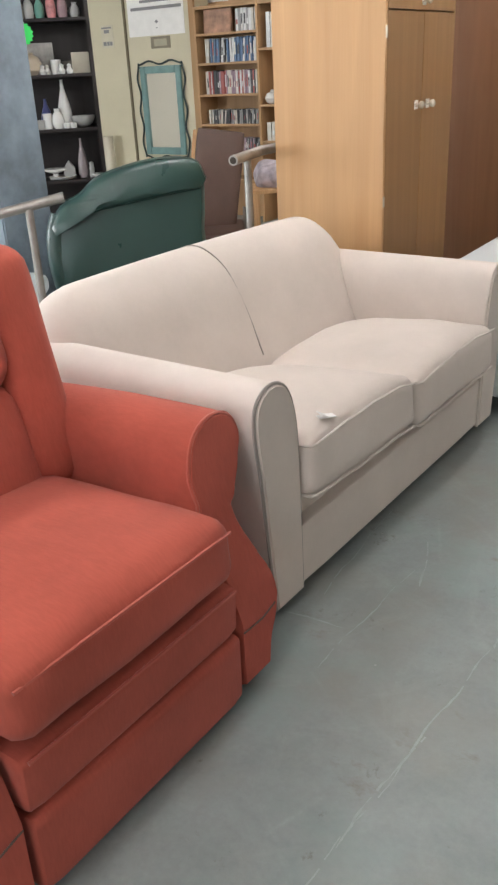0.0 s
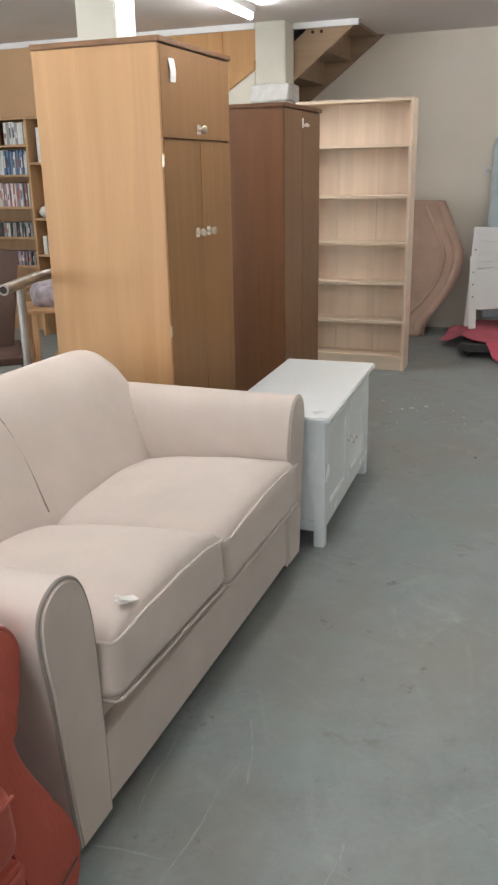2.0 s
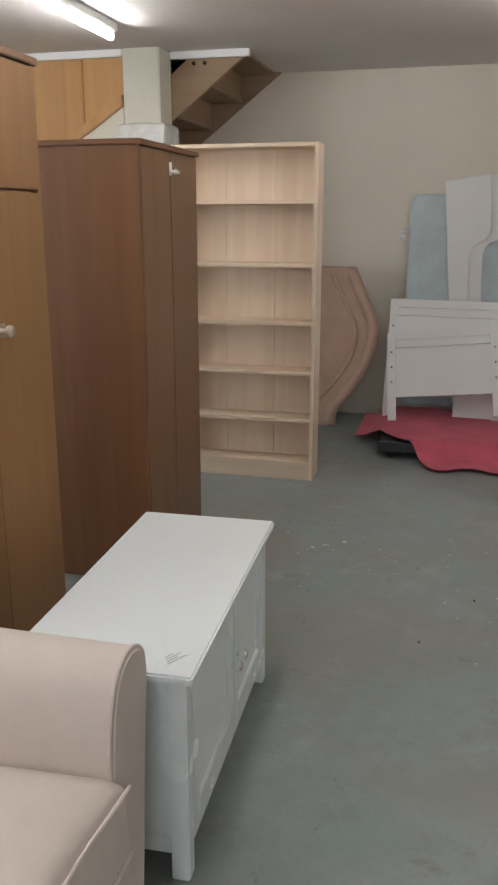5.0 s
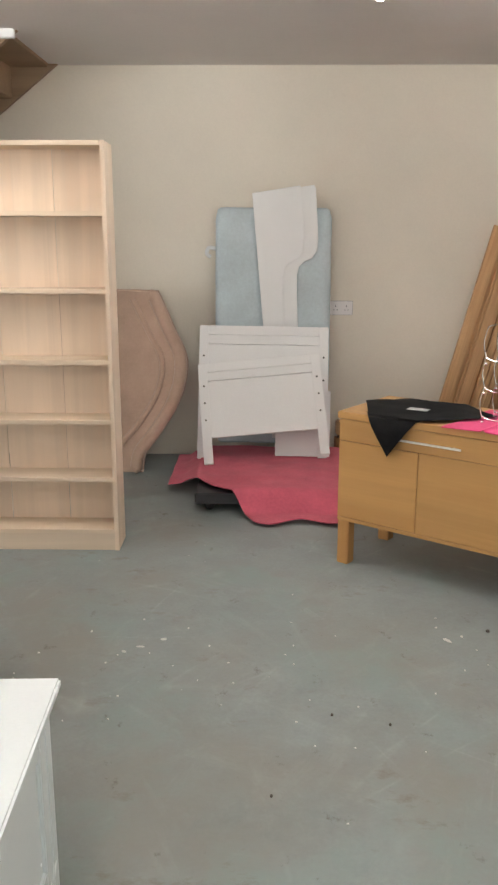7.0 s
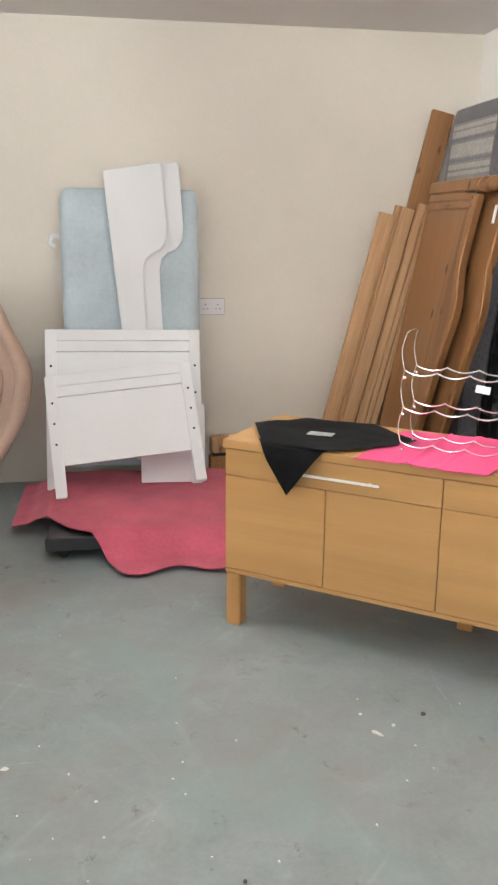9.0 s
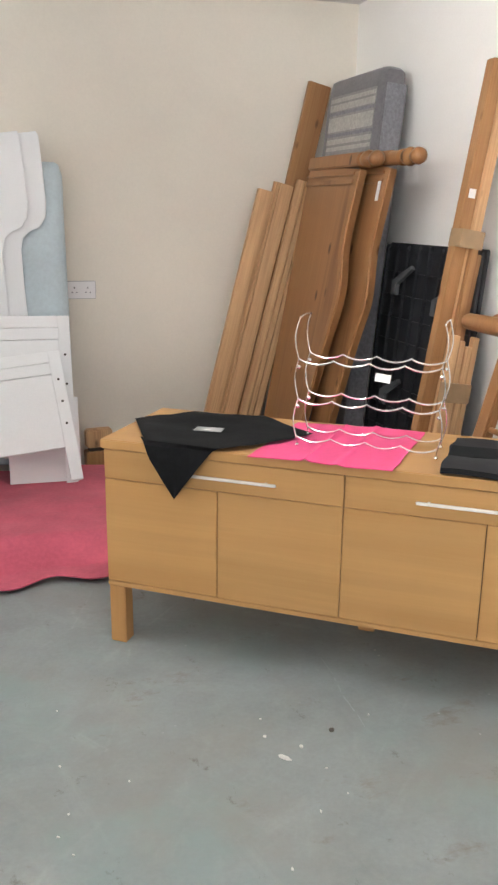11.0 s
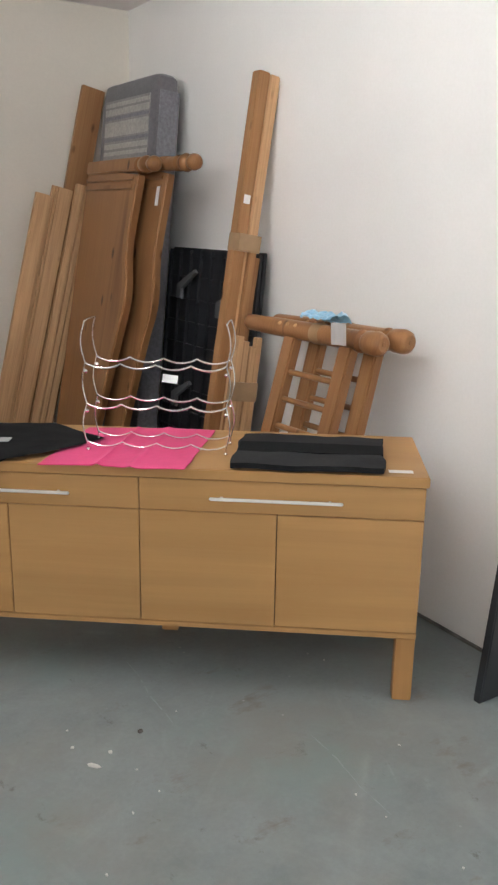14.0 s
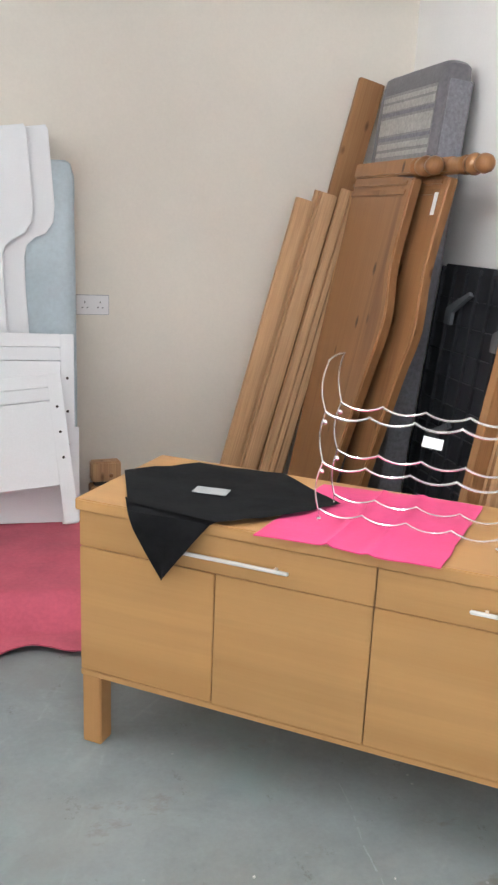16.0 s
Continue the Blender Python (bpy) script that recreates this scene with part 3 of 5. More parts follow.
    part("seat_base", box(-0.98, 2.27, 0.20, -0.185, 3.555, 0.325, 0.01), BEIGE, so)
    part("front_rail", moved(soft_box(0.05, 1.285, 0.185, 0.012, 6), pose(-0.168, 2.914, 0.127)), BEIGE, so, smooth=True)
    for x in (-0.22, -0.95):
        for y in (2.22, 3.61):
            part("foot", lathe([(0.024, 0), (0.028, 0.035)], 12), BLACKPL, so).matrix_local = pose(x, y, 0)
    return so


sofa()
solo("price_card", prism([(-0.024, 0), (0.024, 0), (0.024, 0.0015), (0.002, 0.003), (-0.022, 0.013), (-0.023, 0.012), (0.0, 0.0015)], 0.03, "y", -0.015), PAPER, pose(-0.145, 2.42, 0.486, -3, 3, 55), "small folded white price card on the sofa seat", "card")


# ---- recliner ----
def recliner():
    re = thing("recliner_armchair", I4, "coral-red chenille recliner armchair with scroll arms", "armchair")
    cy = 1.56
    def arm(flip):
        prof = [(1.872, 0.03), (1.868, 0.35), (1.866, 0.50), (1.872, 0.575), (1.90, 0.628), (1.955, 0.648), (2.015, 0.632), (2.05, 0.575), (2.035, 0.51), (1.985, 0.455), (1.975, 0.40), (1.995, 0.33), (2.02, 0.26), (2.01, 0.16), (1.985, 0.10), (1.975, 0.03)]
        run = spline([(0, a, b) for a, b in prof], 4)
        loops = []
        for s in (0, 0.02, 0.06, 0.3, 0.6, 0.86, 0.95, 0.985, 1.0):
            inset = {0.0: 0.03, 0.985: 0.006, 1.0: 0.018}.get(s, 0.0)
            lp = []
            for p in run:
                front = -0.165 + 0.125 * max(0.0, min(1.0, (0.52 - p.z) / 0.3))
                x = -0.86 + s * (front + 0.86)
                y, z = p.y + 0.018 * s * (p.z > 0.45), p.z + (-0.032 * (1 - s) if p.z > 0.5 else 0) + 0.012 * math.sin(s * 3.1) * (p.z > 0.5)
                y += (1.945 - y) * inset * 4
                z += (0.36 - z) * inset * 1.2
                lp.append((x, 2 * cy - y if flip else y, z))
            loops.append(lp)
        a = part("arm", loft(loops), RED, re, smooth=True)
        rim = [(x + 0.003, y, z) for x, y, z in loops[-2]]
        part("piping", tube(rim[6:46], 0.005, 6), REDPIPE, a, "coral piping", True)
        # the arm's upholstered foot, parted from it by a tuck
        lo = 2 * cy - 2.006 if flip else 1.872
        hi = 2 * cy - 1.872 if flip else 2.006
        part("tuck", tube([(-0.036, lo, 0.185), (-0.032, (lo + hi) / 2, 0.187), (-0.040, hi - 0.004, 0.19)], 0.0022, 6), BROWNSUEDE, a, "dark tuck in the cover", True)
    arm(False)
    arm(True)
    # seat cushion: wedge with a rounded nose, piped rim
    c = part("seat_cushion", moved(soft_box(0.62, 0.605, 0.16, 0.05, 12, 0.03, 0, 0.005, 3), pose(-0.335, cy, 0.40, 0, -3.5, 0)), RED, re, smooth=True)
    for dz, xx in ((0.075, -0.035), (-0.07, -0.032)):
        run = []
        for k in range(61):
            s = k / 60
            run.append((xx + 0.012 * math.sin(math.pi * s) , cy - 0.285 + 0.57 * s, 0.385 + dz + 0.012 * math.sin(math.pi * s)))
        part("piping", tube(run, 0.004, 6), REDPIPE, c, "coral piping", True)
    # footrest in two padded bands
    part("footrest", moved(soft_box(0.10, 0.60, 0.128, 0.022, 10), pose(-0.084, cy, 0.262, 0, 2, 0)), RED, re, smooth=True)
    part("footrest", moved(soft_box(0.10, 0.60, 0.185, 0.022, 10), pose(-0.080, cy, 0.104, 0, 1, 0)), RED, re, smooth=True)
    part("seat_base", box(-0.85, cy - 0.3, 0.05, -0.13, cy + 0.3, 0.33, 0.01), RED, re)
    # winged back: two side rolls and a padded middle
    def back_piece(name, y0, y1, z0, z1, x, depth, tilt, r):
        part(name, moved(soft_box(depth, y1 - y0, z1 - z0, r, 10, 0, 0, 0.006, y0), pose(x, (y0 + y1) / 2, (z0 + z1) / 2, 0, tilt, 0)), RED, re, smooth=True)
    back_piece("backrest", 1.28, 1.84, 0.36, 0.70, -0.665, 0.20, -14, 0.08)
    back_piece("head_cushion", 1.27, 1.83, 0.66, 0.98, -0.715, 0.22, -16, 0.09)
    for s in (1, -1):
        y0, y1 = (1.80, 1.945) if s > 0 else (1.175, 1.32)
        back_piece("wing", y0, y1, 0.40, 0.985, -0.70, 0.26, -12, 0.068)
    part("back_panel", box(-0.99, 1.2, 0.06, -0.83, 1.92, 0.9, 0.03), RED, re)
    for x in (-0.15, -0.8):
        for y in (1.25, 1.87):
            part("foot", lathe([(0.022, 0), (0.025, 0.055)], 12), BLACKPL, re).matrix_local = pose(x, y, 0)


recliner()


# ---- white television cabinet ----
def tv_cabinet():
    c = thing("tv_cabinet", pose(-0.282, 4.222, 0, 0, 0, 2.4), "white painted two-door television cabinet", "cabinet")
    w, l, h = 0.19, 0.44, 0.53
    part("top", box(-w - 0.018, -l - 0.028, h - 0.022, w + 0.022, l + 0.028, h, 0.005), CABWHITE, c)
    for x in (-w, w - 0.042):
        for y in (-l, l - 0.042):
            part("leg", box(x, y, 0, x + 0.042, y + 0.042, h - 0.0225, 0.003), CABWHITE, c)
    for y0 in (-l + 0.008, l - 0.024):
        e = part("end_panel", box(-w + 0.043, y0 + 0.004, 0.105, w - 0.043, y0 + 0.012, h - 0.05), CABWHITE, c)
        part("rail", box(-w + 0.043, y0, h - 0.058, w - 0.043, y0 + 0.016, h - 0.023, 0.002), CABWHITE, e)
        part("rail", box(-w + 0.043, y0, 0.062, w - 0.043, y0 + 0.016, 0.104, 0.002), CABWHITE, e)
    part("back_panel", box(-w + 0.004, -l + 0.043, 0.08, -w + 0.012, l - 0.043, h - 0.023), CABWHITE, c)
    part("bottom", box(-w + 0.013, -l + 0.026, 0.085, w - 0.03, l - 0.026, 0.1), CABWHITE, c)
    part("rail", box(w - 0.022, -l + 0.043, 0.062, w - 0.006, l - 0.043, 0.1, 0.003), CABWHITE, c)
    part("rail", box(w - 0.022, -l + 0.043, h - 0.05, w - 0.006, l - 0.043, h - 0.023, 0.002), CABWHITE, c)
    for y0, y1, ky in ((-l + 0.046, -0.0025, -0.03), (0.0025, l - 0.046, 0.03)):
        d = part("door", box(w - 0.018, y0 + 0.05, 0.155, w - 0.01, y1 - 0.05, h - 0.105), CABWHITE, c)
        for b in ((y0, 0.104, y0 + 0.05, h - 0.053), (y1 - 0.05, 0.104, y1, h - 0.053), (y0 + 0.0505, 0.104, y1 - 0.0505, 0.155), (y0 + 0.0505, h - 0.105, y1 - 0.0505, h - 0.053)):
            part("frame", box(w - 0.02, b[0], b[1], w - 0.001, b[2], b[3], 0.003), CABWHITE, d)
        part("knob", moved(lathe([(0.006, 0), (0.006, 0.012), (0.012, 0.018), (0.013, 0.026), (0.008, 0.031), (0.001, 0.032)], 14), pose(w - 0.001, ky, 0.31, 0, 90, 0)), CHROME, d, "small metal knob", True)
    return c


tv_cabinet()
lab = solo("price_label", box(-0.034, -0.017, 0, 0.034, 0.017, 0.0008), CABWHITE, pose(-0.115, 3.835, 0.5305, 0, 0, 62), "white price label with handwriting", "label")
for i in range(4):
    part("line", box(-0.03 + 0.005 * i, -0.014 + 0.008 * i, 0.0008, 0.022 - 0.014 * (i % 2), -0.0122 + 0.008 * i, 0.0012), INK, lab)


# ---- wardrobes ----
def knob_plate(parent, x, y, z):
    k = part("knob", moved(lathe([(0.007, 0), (0.007, 0.014), (0.015, 0.02), (0.016, 0.03), (0.010, 0.036), (0.001, 0.037)], 14), pose(x, y, z, 0, 90, 0)), BRASS, parent, "clear knob", True)
    part("plate", box(x, y - 0.018, z - 0.018, x + 0.003, y + 0.018, z + 0.018, 0.001), CHROME, k, "square metal plate")


def tall_wardrobe():
    x0, x1, y0, y1, h = -1.235, -0.712, 3.845, 4.505, 1.845
    w = thing("wardrobe", I4, "tall oak-veneered wardrobe with a brown top cupboard and doors", "wardrobe")
    part("side", box(x0, y0, 0, x1 - 0.002, y0 + 0.02, h - 0.021, 0.002), WARDSIDE, w, "pale oak-veneer side")
    part("side", box(x0, y1 - 0.02, 0, x1 - 0.002, y1, h - 0.021, 0.002), WARDSIDE, w, "pale oak-veneer side")
    part("top", box(x0 - 0.004, y0 - 0.006, h - 0.02, x1 + 0.008, y1 + 0.006, h, 0.003), MAHOGD, w)
    part("back", box(x0, y0 + 0.021, 0.02, x0 + 0.008, y1 - 0.021, h - 0.022), WARDSIDE, w)
    part("plinth", box(x1 - 0.05, y0 + 0.021, 0, x1 - 0.03, y1 - 0.021, 0.075), WARDDOOR, w)
    part("shelf", box(x0 + 0.01, y0 + 0.021, 1.49, x1 - 0.022, y1 - 0.021, 1.508), WARDSIDE, w)
    d = part("top_door", box(x1 - 0.018, y0 + 0.012, 1.509, x1, y1 - 0.004, h - 0.024, 0.002), WARDDOOR, w)
    knob_plate(d, x1, 4.175, 1.545)
    mid = (y0 + y1) / 2 + 0.01
    for a, b, ky in ((y0 + 0.012, mid - 0.0006, mid - 0.055), (mid + 0.0006, y1 - 0.004, mid + 0.055)):
        d = part("door", box(x1 - 0.018, a, 0.08, x1, b, 1.502, 0.002), WARDDOOR, w)
        knob_plate(d, x1, ky, 1.155)
    for z in (1.43, 0.80, 0.2):
        part("hinge", box(x1 - 0.004, y0 + 0.001, z - 0.022, x1 + 0.004, y0 + 0.011, z + 0.022, 0.002), BRASS, w, "brass hinge")
    solo("paper_tag", sheet(lambda u, v: (0.004 * math.sin(4 * v), u * 0.05, v * 0.08), 4, 4, 0.001), PAPER, pose(x1 + 0.003, 3.925, 1.70), "torn white paper label on the wardrobe", "label")


def dark_wardrobe():
    x0, x1, y0, y1, h = -1.25, -0.72, 5.25, 5.915, 1.712
    w = thing("wardrobe", I4, "dark mahogany-coloured wardrobe with two plain doors", "wardrobe")
    part("side", box(x0, y0, 0, x1 - 0.002, y0 + 0.018, h - 0.021, 0.002), MAHOG, w)
    part("side", box(x0, y1 - 0.018, 0, x1 - 0.002, y1, h - 0.021, 0.002), MAHOG, w)
    part("top", box(x0 - 0.004, y0 - 0.008, h - 0.02, x1 + 0.012, y1 + 0.008, h, 0.003), MAHOG, w)
    part("back", box(x0, y0 + 0.019, 0.02, x0 + 0.008, y1 - 0.019, h - 0.022), MAHOG, w)
    part("plinth", box(x1 - 0.04, y0 + 0.019, 0, x1 - 0.02, y1 - 0.019, 0.07), MAHOG, w)
    part("edge_strip", moved(tube([(0, 0, 0.0), (0, 0, h - 0.022)], 0.009, 10), pose(x1 - 0.006, y0 + 0.008, 0)), MAHOG, w, smooth=True)
    mid = (y0 + y1) / 2
    for a, b, ky in ((y0 + 0.02, mid - 0.0004, mid - 0.03), (mid + 0.0004, y1 - 0.002, mid + 0.05)):
        d = part("door", box(x1 - 0.016, a, 0.072, x1, b, h - 0.024, 0.002), MAHOGD, w)
    part("knob", moved(lathe([(0.006, 0), (0.006, 0.012), (0.012, 0.018), (0.008, 0.03), (0.001, 0.031)], 12), pose(x1, 5.585, 1.615, 0, 90, 0)), STEEL, d, "small steel knob", True)
    part("hook", box(x1, 5.66, 1.61, x1 + 0.012, 5.672, 1.622, 0.002), STEEL, d, "small steel catch")
    solo("paper_tag", box(0, 0, 0, 0.0012, 0.03, 0.05), PAPER, pose(x1 + 0.001, 5.568, 1.60, 4, 0, 0), "white paper tag on the wardrobe door", "label")


tall_wardrobe()
dark_wardrobe()
wrap = soft_box(0.31, 0.28, 0.13, 0.015, 12, 0, 0, 0.014, 5)
solo("plastic_bag", wrap, plain("clear_plastic_film", (0.8, 0.8, 0.78), 0.2, var=0.1, scale=25, relief=0.5), pose(-1.56, 7.555, 1.945), "crumpled clear plastic film wrapped round the pillar", "plastic bag", smooth=True)


def bookcase():
    x0, x1, y0, y1, h = -1.14, -0.335, 6.765, 6.945, 1.82
    b = thing("bookcase", I4, "empty birch-veneered bookcase with five shelves", "bookcase")
    part("side", box(x0, y0, 0, x0 + 0.02, y1, h, 0.0015), BIRCH, b)
    part("side", box(x1 - 0.02, y0, 0, x1, y1, h, 0.0015), BIRCH, b)
    part("top", box(x0 + 0.0205, y0, h - 0.02, x1 - 0.0205, y1 - 0.006, h, 0.0015), BIRCHX, b)
    for z in (1.535, 1.207, 0.895, 0.622, 0.352):
        part("shelf", box(x0 + 0.0205, y0 + 0.012, z - 0.02, x1 - 0.0205, y1 - 0.006, z, 0.0015), BIRCHX, b)
    part("bottom_shelf", box(x0 + 0.0205, y0 + 0.004, 0.082, x1 - 0.0205, y1 - 0.006, 0.102, 0.0015), BIRCHX, b)
    part("plinth", box(x0 + 0.0205, y0 + 0.008, 0, x1 - 0.0205, y0 + 0.026, 0.0815), BIRCHX, b)
    for a, c in ((x0 + 0.021, -0.88), (-0.877, -0.60), (-0.597, x1 - 0.021)):
        part("back_panel", box(a, y1 - 0.0055, 0.02, c, y1 - 0.001, h - 0.004), BIRCH, b)
    return b


bookcase()


# ---- oak sideboard and what lies on it ----
SB = pose(0.668, 6.645, 0, 0, 0, -36.8)


def sideboard():
    s = thing("sideboard", SB, "long oak-veneered sideboard with two drawers and four doors", "sideboard")
    L, D, H = 1.578, 0.45, 0.70
    part("top", box(-0.006, -0.01, H - 0.03, L + 0.006, D, H, 0.003), OAK, s)
    part("side", box(0, 0.018, 0.222, 0.018, D - 0.004, H - 0.0305, 0.001), OAKV, s)
    part("side", box(L - 0.018, 0.018, 0.222, L, D - 0.004, H - 0.0305, 0.001), OAKV, s)
    part("bottom", box(0, 0, 0.205, L, D - 0.004, 0.2215, 0.002), OAK, s)
    part("back", box(0.0185, D - 0.012, 0.2225, L - 0.0185, D - 0.005, H - 0.031), OAK, s)
    # filler block: the shade behind drawers and doors is its dark colour
    part("gap_shade_block", box(0.0185, 0.02, 0.2225, L - 0.0185, D - 0.013, H - 0.032), SHADOWGAP, s, "dark filler block that paints the shade in the gaps")
    mid = 0.767
    for a, b, h0, h1 in ((0.001, mid - 0.0015, 0.205, 0.57), (mid + 0.0015, L - 0.001, 0.972 + 0.0, 1.348)):
        d = part("drawer", box(a, 0.0, 0.572, b, 0.0185, H - 0.034, 0.0015), OAK, s)
        part("handle", box(h0, -0.026, 0.613, h1, -0.018, 0.622, 0.002), STEEL, d, "long brushed-steel bar handle")
        for hx in (h0 + 0.03, h1 - 0.04):
            part("stud", box(hx, -0.018, 0.6145, hx + 0.007, 0.0, 0.6185), STEEL, d)
    for a, b, proud in ((0.001, 0.378, 0.0), (0.3815, mid - 0.0015, 0.004), (mid + 0.001, 1.163, 0.004), (1.1652, L - 0.001, 0.0)):
        part("door", box(a, -proud * 0.5, 0.224, b, 0.0185, 0.5708 if proud else 0.5692, 0.0015), OAK, s)
    for x in (0.0, L - 0.058):
        part("leg", box(x + 0.001, 0.006, 0, x + 0.057, 0.06, 0.2045, 0.003), OAKV, s)
        part("leg", box(x + 0.001, D - 0.065, 0, x + 0.057, D - 0.01, 0.2045, 0.003), OAKV, s)
    part("leg", box(L / 2 - 0.028, D - 0.09, 0, L / 2 + 0.028, D - 0.035, 0.2045, 0.003), OAKV, s)
    return s


sideboard()


def on_top(name, bm, mat, label, category, z=0.7005, smooth=False):
    return solo(name, bm, mat, SB @ pose(0, 0, z), label, category, smooth=smooth)


def sb_local(x, y):
    p = SB.inverted() @ Vector((x, y, 0))
    return p.x, p.y


def black_cloth():
    """A square black cloth, one corner hanging over the sideboard's front."""
    ring = [sb_local(*p) for p in ((0.781, 6.563), (0.80, 6.82), (1.02, 6.87), (1.232, 6.735), (1.30, 6.47), (1.15, 6.41), (0.964, 6.385))]
    cx = sum(p[0] for p in ring) / 7
    cy = sum(p[1] for p in ring) / 7
    bm = bmesh.new()
    n = 10
    outer = [Vector((*p, 0)).lerp(Vector((*q, 0)), k / 5) for p, q in zip(ring, ring[1:] + ring[:1]) for k in range(5)]
    rows = []
    for k in range(n + 1):
        s = k / n
        rows.append([bm.verts.new((cx + (p.x - cx) * s, cy + (p.y - cy) * s, 0.006 + (0.007 * (1 + noise.noise(Vector((p.x * s * 9, p.y * s * 9, 3.0)))) + 0.004 * noise.noise(Vector((p.x * s * 30, p.y * s * 22, 7.0)))) * s)) for p in outer])
    m = len(outer)
    for a, b in zip(rows[1:], rows[2:]):
        for j in range(m):
            bm.faces.new((a[j], a[(j + 1) % m], b[(j + 1) % m], b[j]))
    c = bm.verts.new((cx, cy, 0.01))
    for j in range(m):
        bm.faces.new((c, rows[1][j], rows[1][(j + 1) % m]))
    # the hanging corner: from the top's rim over the edge
    tri = []
    for k in range(13):
        s = k / 12
        w = 1 - s
        row = []
        for j in range(9):
            t = j / 8
            x = 0.10 + 0.155 * s + (0.33 * w) * t
            if s < 0.3:
                y, z = 0.055 - 0.07 * s / 0.3, 0.001 + 0.007 * s / 0.3
            else:
                q = (s - 0.3) / 0.7
                y, z = -0.0195 - 0.018 * min(1.0, 4 * q) - 0.004 * math.sin(6 * t + 3 * q), 0.008 - 0.165 * q
            row.append(bm.verts.new((x, y, z)))
        tri.append(row)
    for a, b in zip(tri, tri[1:]):
        for j in range(8):
            bm.faces.new((a[j], a[j + 1], b[j + 1], b[j]))
    bmesh.ops.solidify(bm, geom=bm.faces[:], thickness=0.005)
    cl = on_top("tablecloth", bm, BLACKCL, "folded black cotton cloth hanging over the sideboard's edge", "cloth", smooth=True)
    on_top("price_label", box(-0.045, -0.025, 0, 0.045, 0.025, 0.0012), plain("grey_card", (0.36, 0.37, 0.36), 0.7), "grey card label on the black cloth", "label").matrix_world = pose(0.998, 6.605, 0.7155, 0, 0, -30)


black_cloth()
quad = [sb_local(*p) for p in ((1.036, 6.324), (1.372, 6.076), (1.674, 6.427), (1.319, 6.65))]


def quad_sheet(q, wob, thick, seed, edge=0.0, fold=0.0):
    def f(u, v):
        a = Vector(q[0]).lerp(Vector(q[1]), u)
        b = Vector(q[3]).lerp(Vector(q[2]), u)
        p = a.lerp(b, v)
        p += edge * Vector((noise.noise(Vector((p.x * 11, p.y * 11, seed + 5))), noise.noise(Vector((p.x * 11, p.y * 11, seed + 9)))))
        crease = fold * (math.exp(-((u - 0.40) / 0.02) ** 2) + 0.7 * math.exp(-((u - 0.63) / 0.025) ** 2))
        return (p.x, p.y, crease + wob * (1 + noise.noise(Vector((p.x * 7, p.y * 7, seed)))))
    return sheet(f, 60, 20, thick)


on_top("felt_mat", quad_sheet(quad, 0.003, 0.003, 4, 0.008, 0.007), PINK, "bright pink felt mat with fold creases", "mat", smooth=True)


def wine_rack():
    """Three tiers of waved chrome bars between arched end wires."""
    r = thing("wine_rack", pose(1.213, 6.388, 0.7065, 0, 0, -36.8), "chrome wire wine rack with three waved tiers", "wine rack")
    W = 0.412
    for z in (0.02, 0.135, 0.255):
        for y in (0.0, 0.125):
            pts = [(W * k / 64, y, z + 0.008 - 0.014 * abs(math.sin(math.pi * 4 * k / 64)) ** 0.8) for k in range(65)]
            part("bar", tube(pts, 0.0031, 6), CHROME, r, smooth=True)
    for x in (0.0, W):
        for y, sgn in ((0.0, -1), (0.125, 1)):
            pts = []
            for k in range(49):
                z = 0.385 * k / 48
                pts.append((x + (1 if x else -1) * 0.012 * abs(math.sin(math.pi * (z - 0.02) / 0.1215)) * (1 if z > 0.02 else 0.3), y + sgn * 0.004 * math.sin(z * 26), z))
            part("upright", tube(pts, 0.0022, 6), CHROME, r, smooth=True)
        part("hoop", tube(spline([(x, 0.0, 0.383), (x, 0.03, 0.386), (x, 0.0625, 0.387), (x, 0.095, 0.386), (x, 0.125, 0.383)], 4), 0.0026, 6), CHROME, r, smooth=True)
        for z in (0.0, 0.118, 0.236):
            for y in (0.0, 0.125):
                part("ball_foot", moved(lathe([(0.001, -0.006), (0.005, -0.003), (0.006, 0.0), (0.005, 0.003), (0.001, 0.006)], 10), pose(x, y, z + 0.003)), CHROME, r, smooth=True)
    tag = part("price_tag", box(0, 0, 0, 0.045, 0.0012, 0.024), PAPER, r, "white price tag")
    tag.matrix_local = pose(0.225, -0.006, 0.215, -14, 6, 0)


wine_rack()
quad2 = [sb_local(*p) for p in ((1.487, 6.017), (1.83, 5.767), (2.04, 6.02), (1.70, 6.285))]
fold = on_top("folded_cloth", quad_sheet(quad2, 0.007, 0.016, 8, 0.012), BLACKCL, "neatly folded charcoal cotton cloth", "cloth", smooth=True)
q3 = [Vector(quad2[0]).lerp(Vector(quad2[3]), t) for t in (0.38, 0.68)]
q4 = [Vector(quad2[1]).lerp(Vector(quad2[2]), t) for t in (0.38, 0.68)]
part("fold", moved(quad_sheet([tuple(q3[0]), tuple(q4[0]), tuple(q4[1]), tuple(q3[1])], 0.004, 0.005, 2), pose(0, 0, 0.017)), BLACKCL2, fold, "darker folded band", True)
on_top("price_label", box(-0.034, -0.013, 0, 0.034, 0.013, 0.001), PAPER, "white paper price label", "label").matrix_world = pose(1.90, 5.775, 0.701, 0, 0, -36)


# ---- furniture parts that lean in the corner ----
def leaner(name, m, w, t, L, mat, label, category="plank", group=""):
    b = box(0, 0, 0, w, t, L, 0.003)
    ob = solo(name, b, mat, m, label, category, group)
    return ob


def moulded(w, t, L, steps):
    """A board whose face is worked in bands: steps are (end along the width, depth of the band)."""
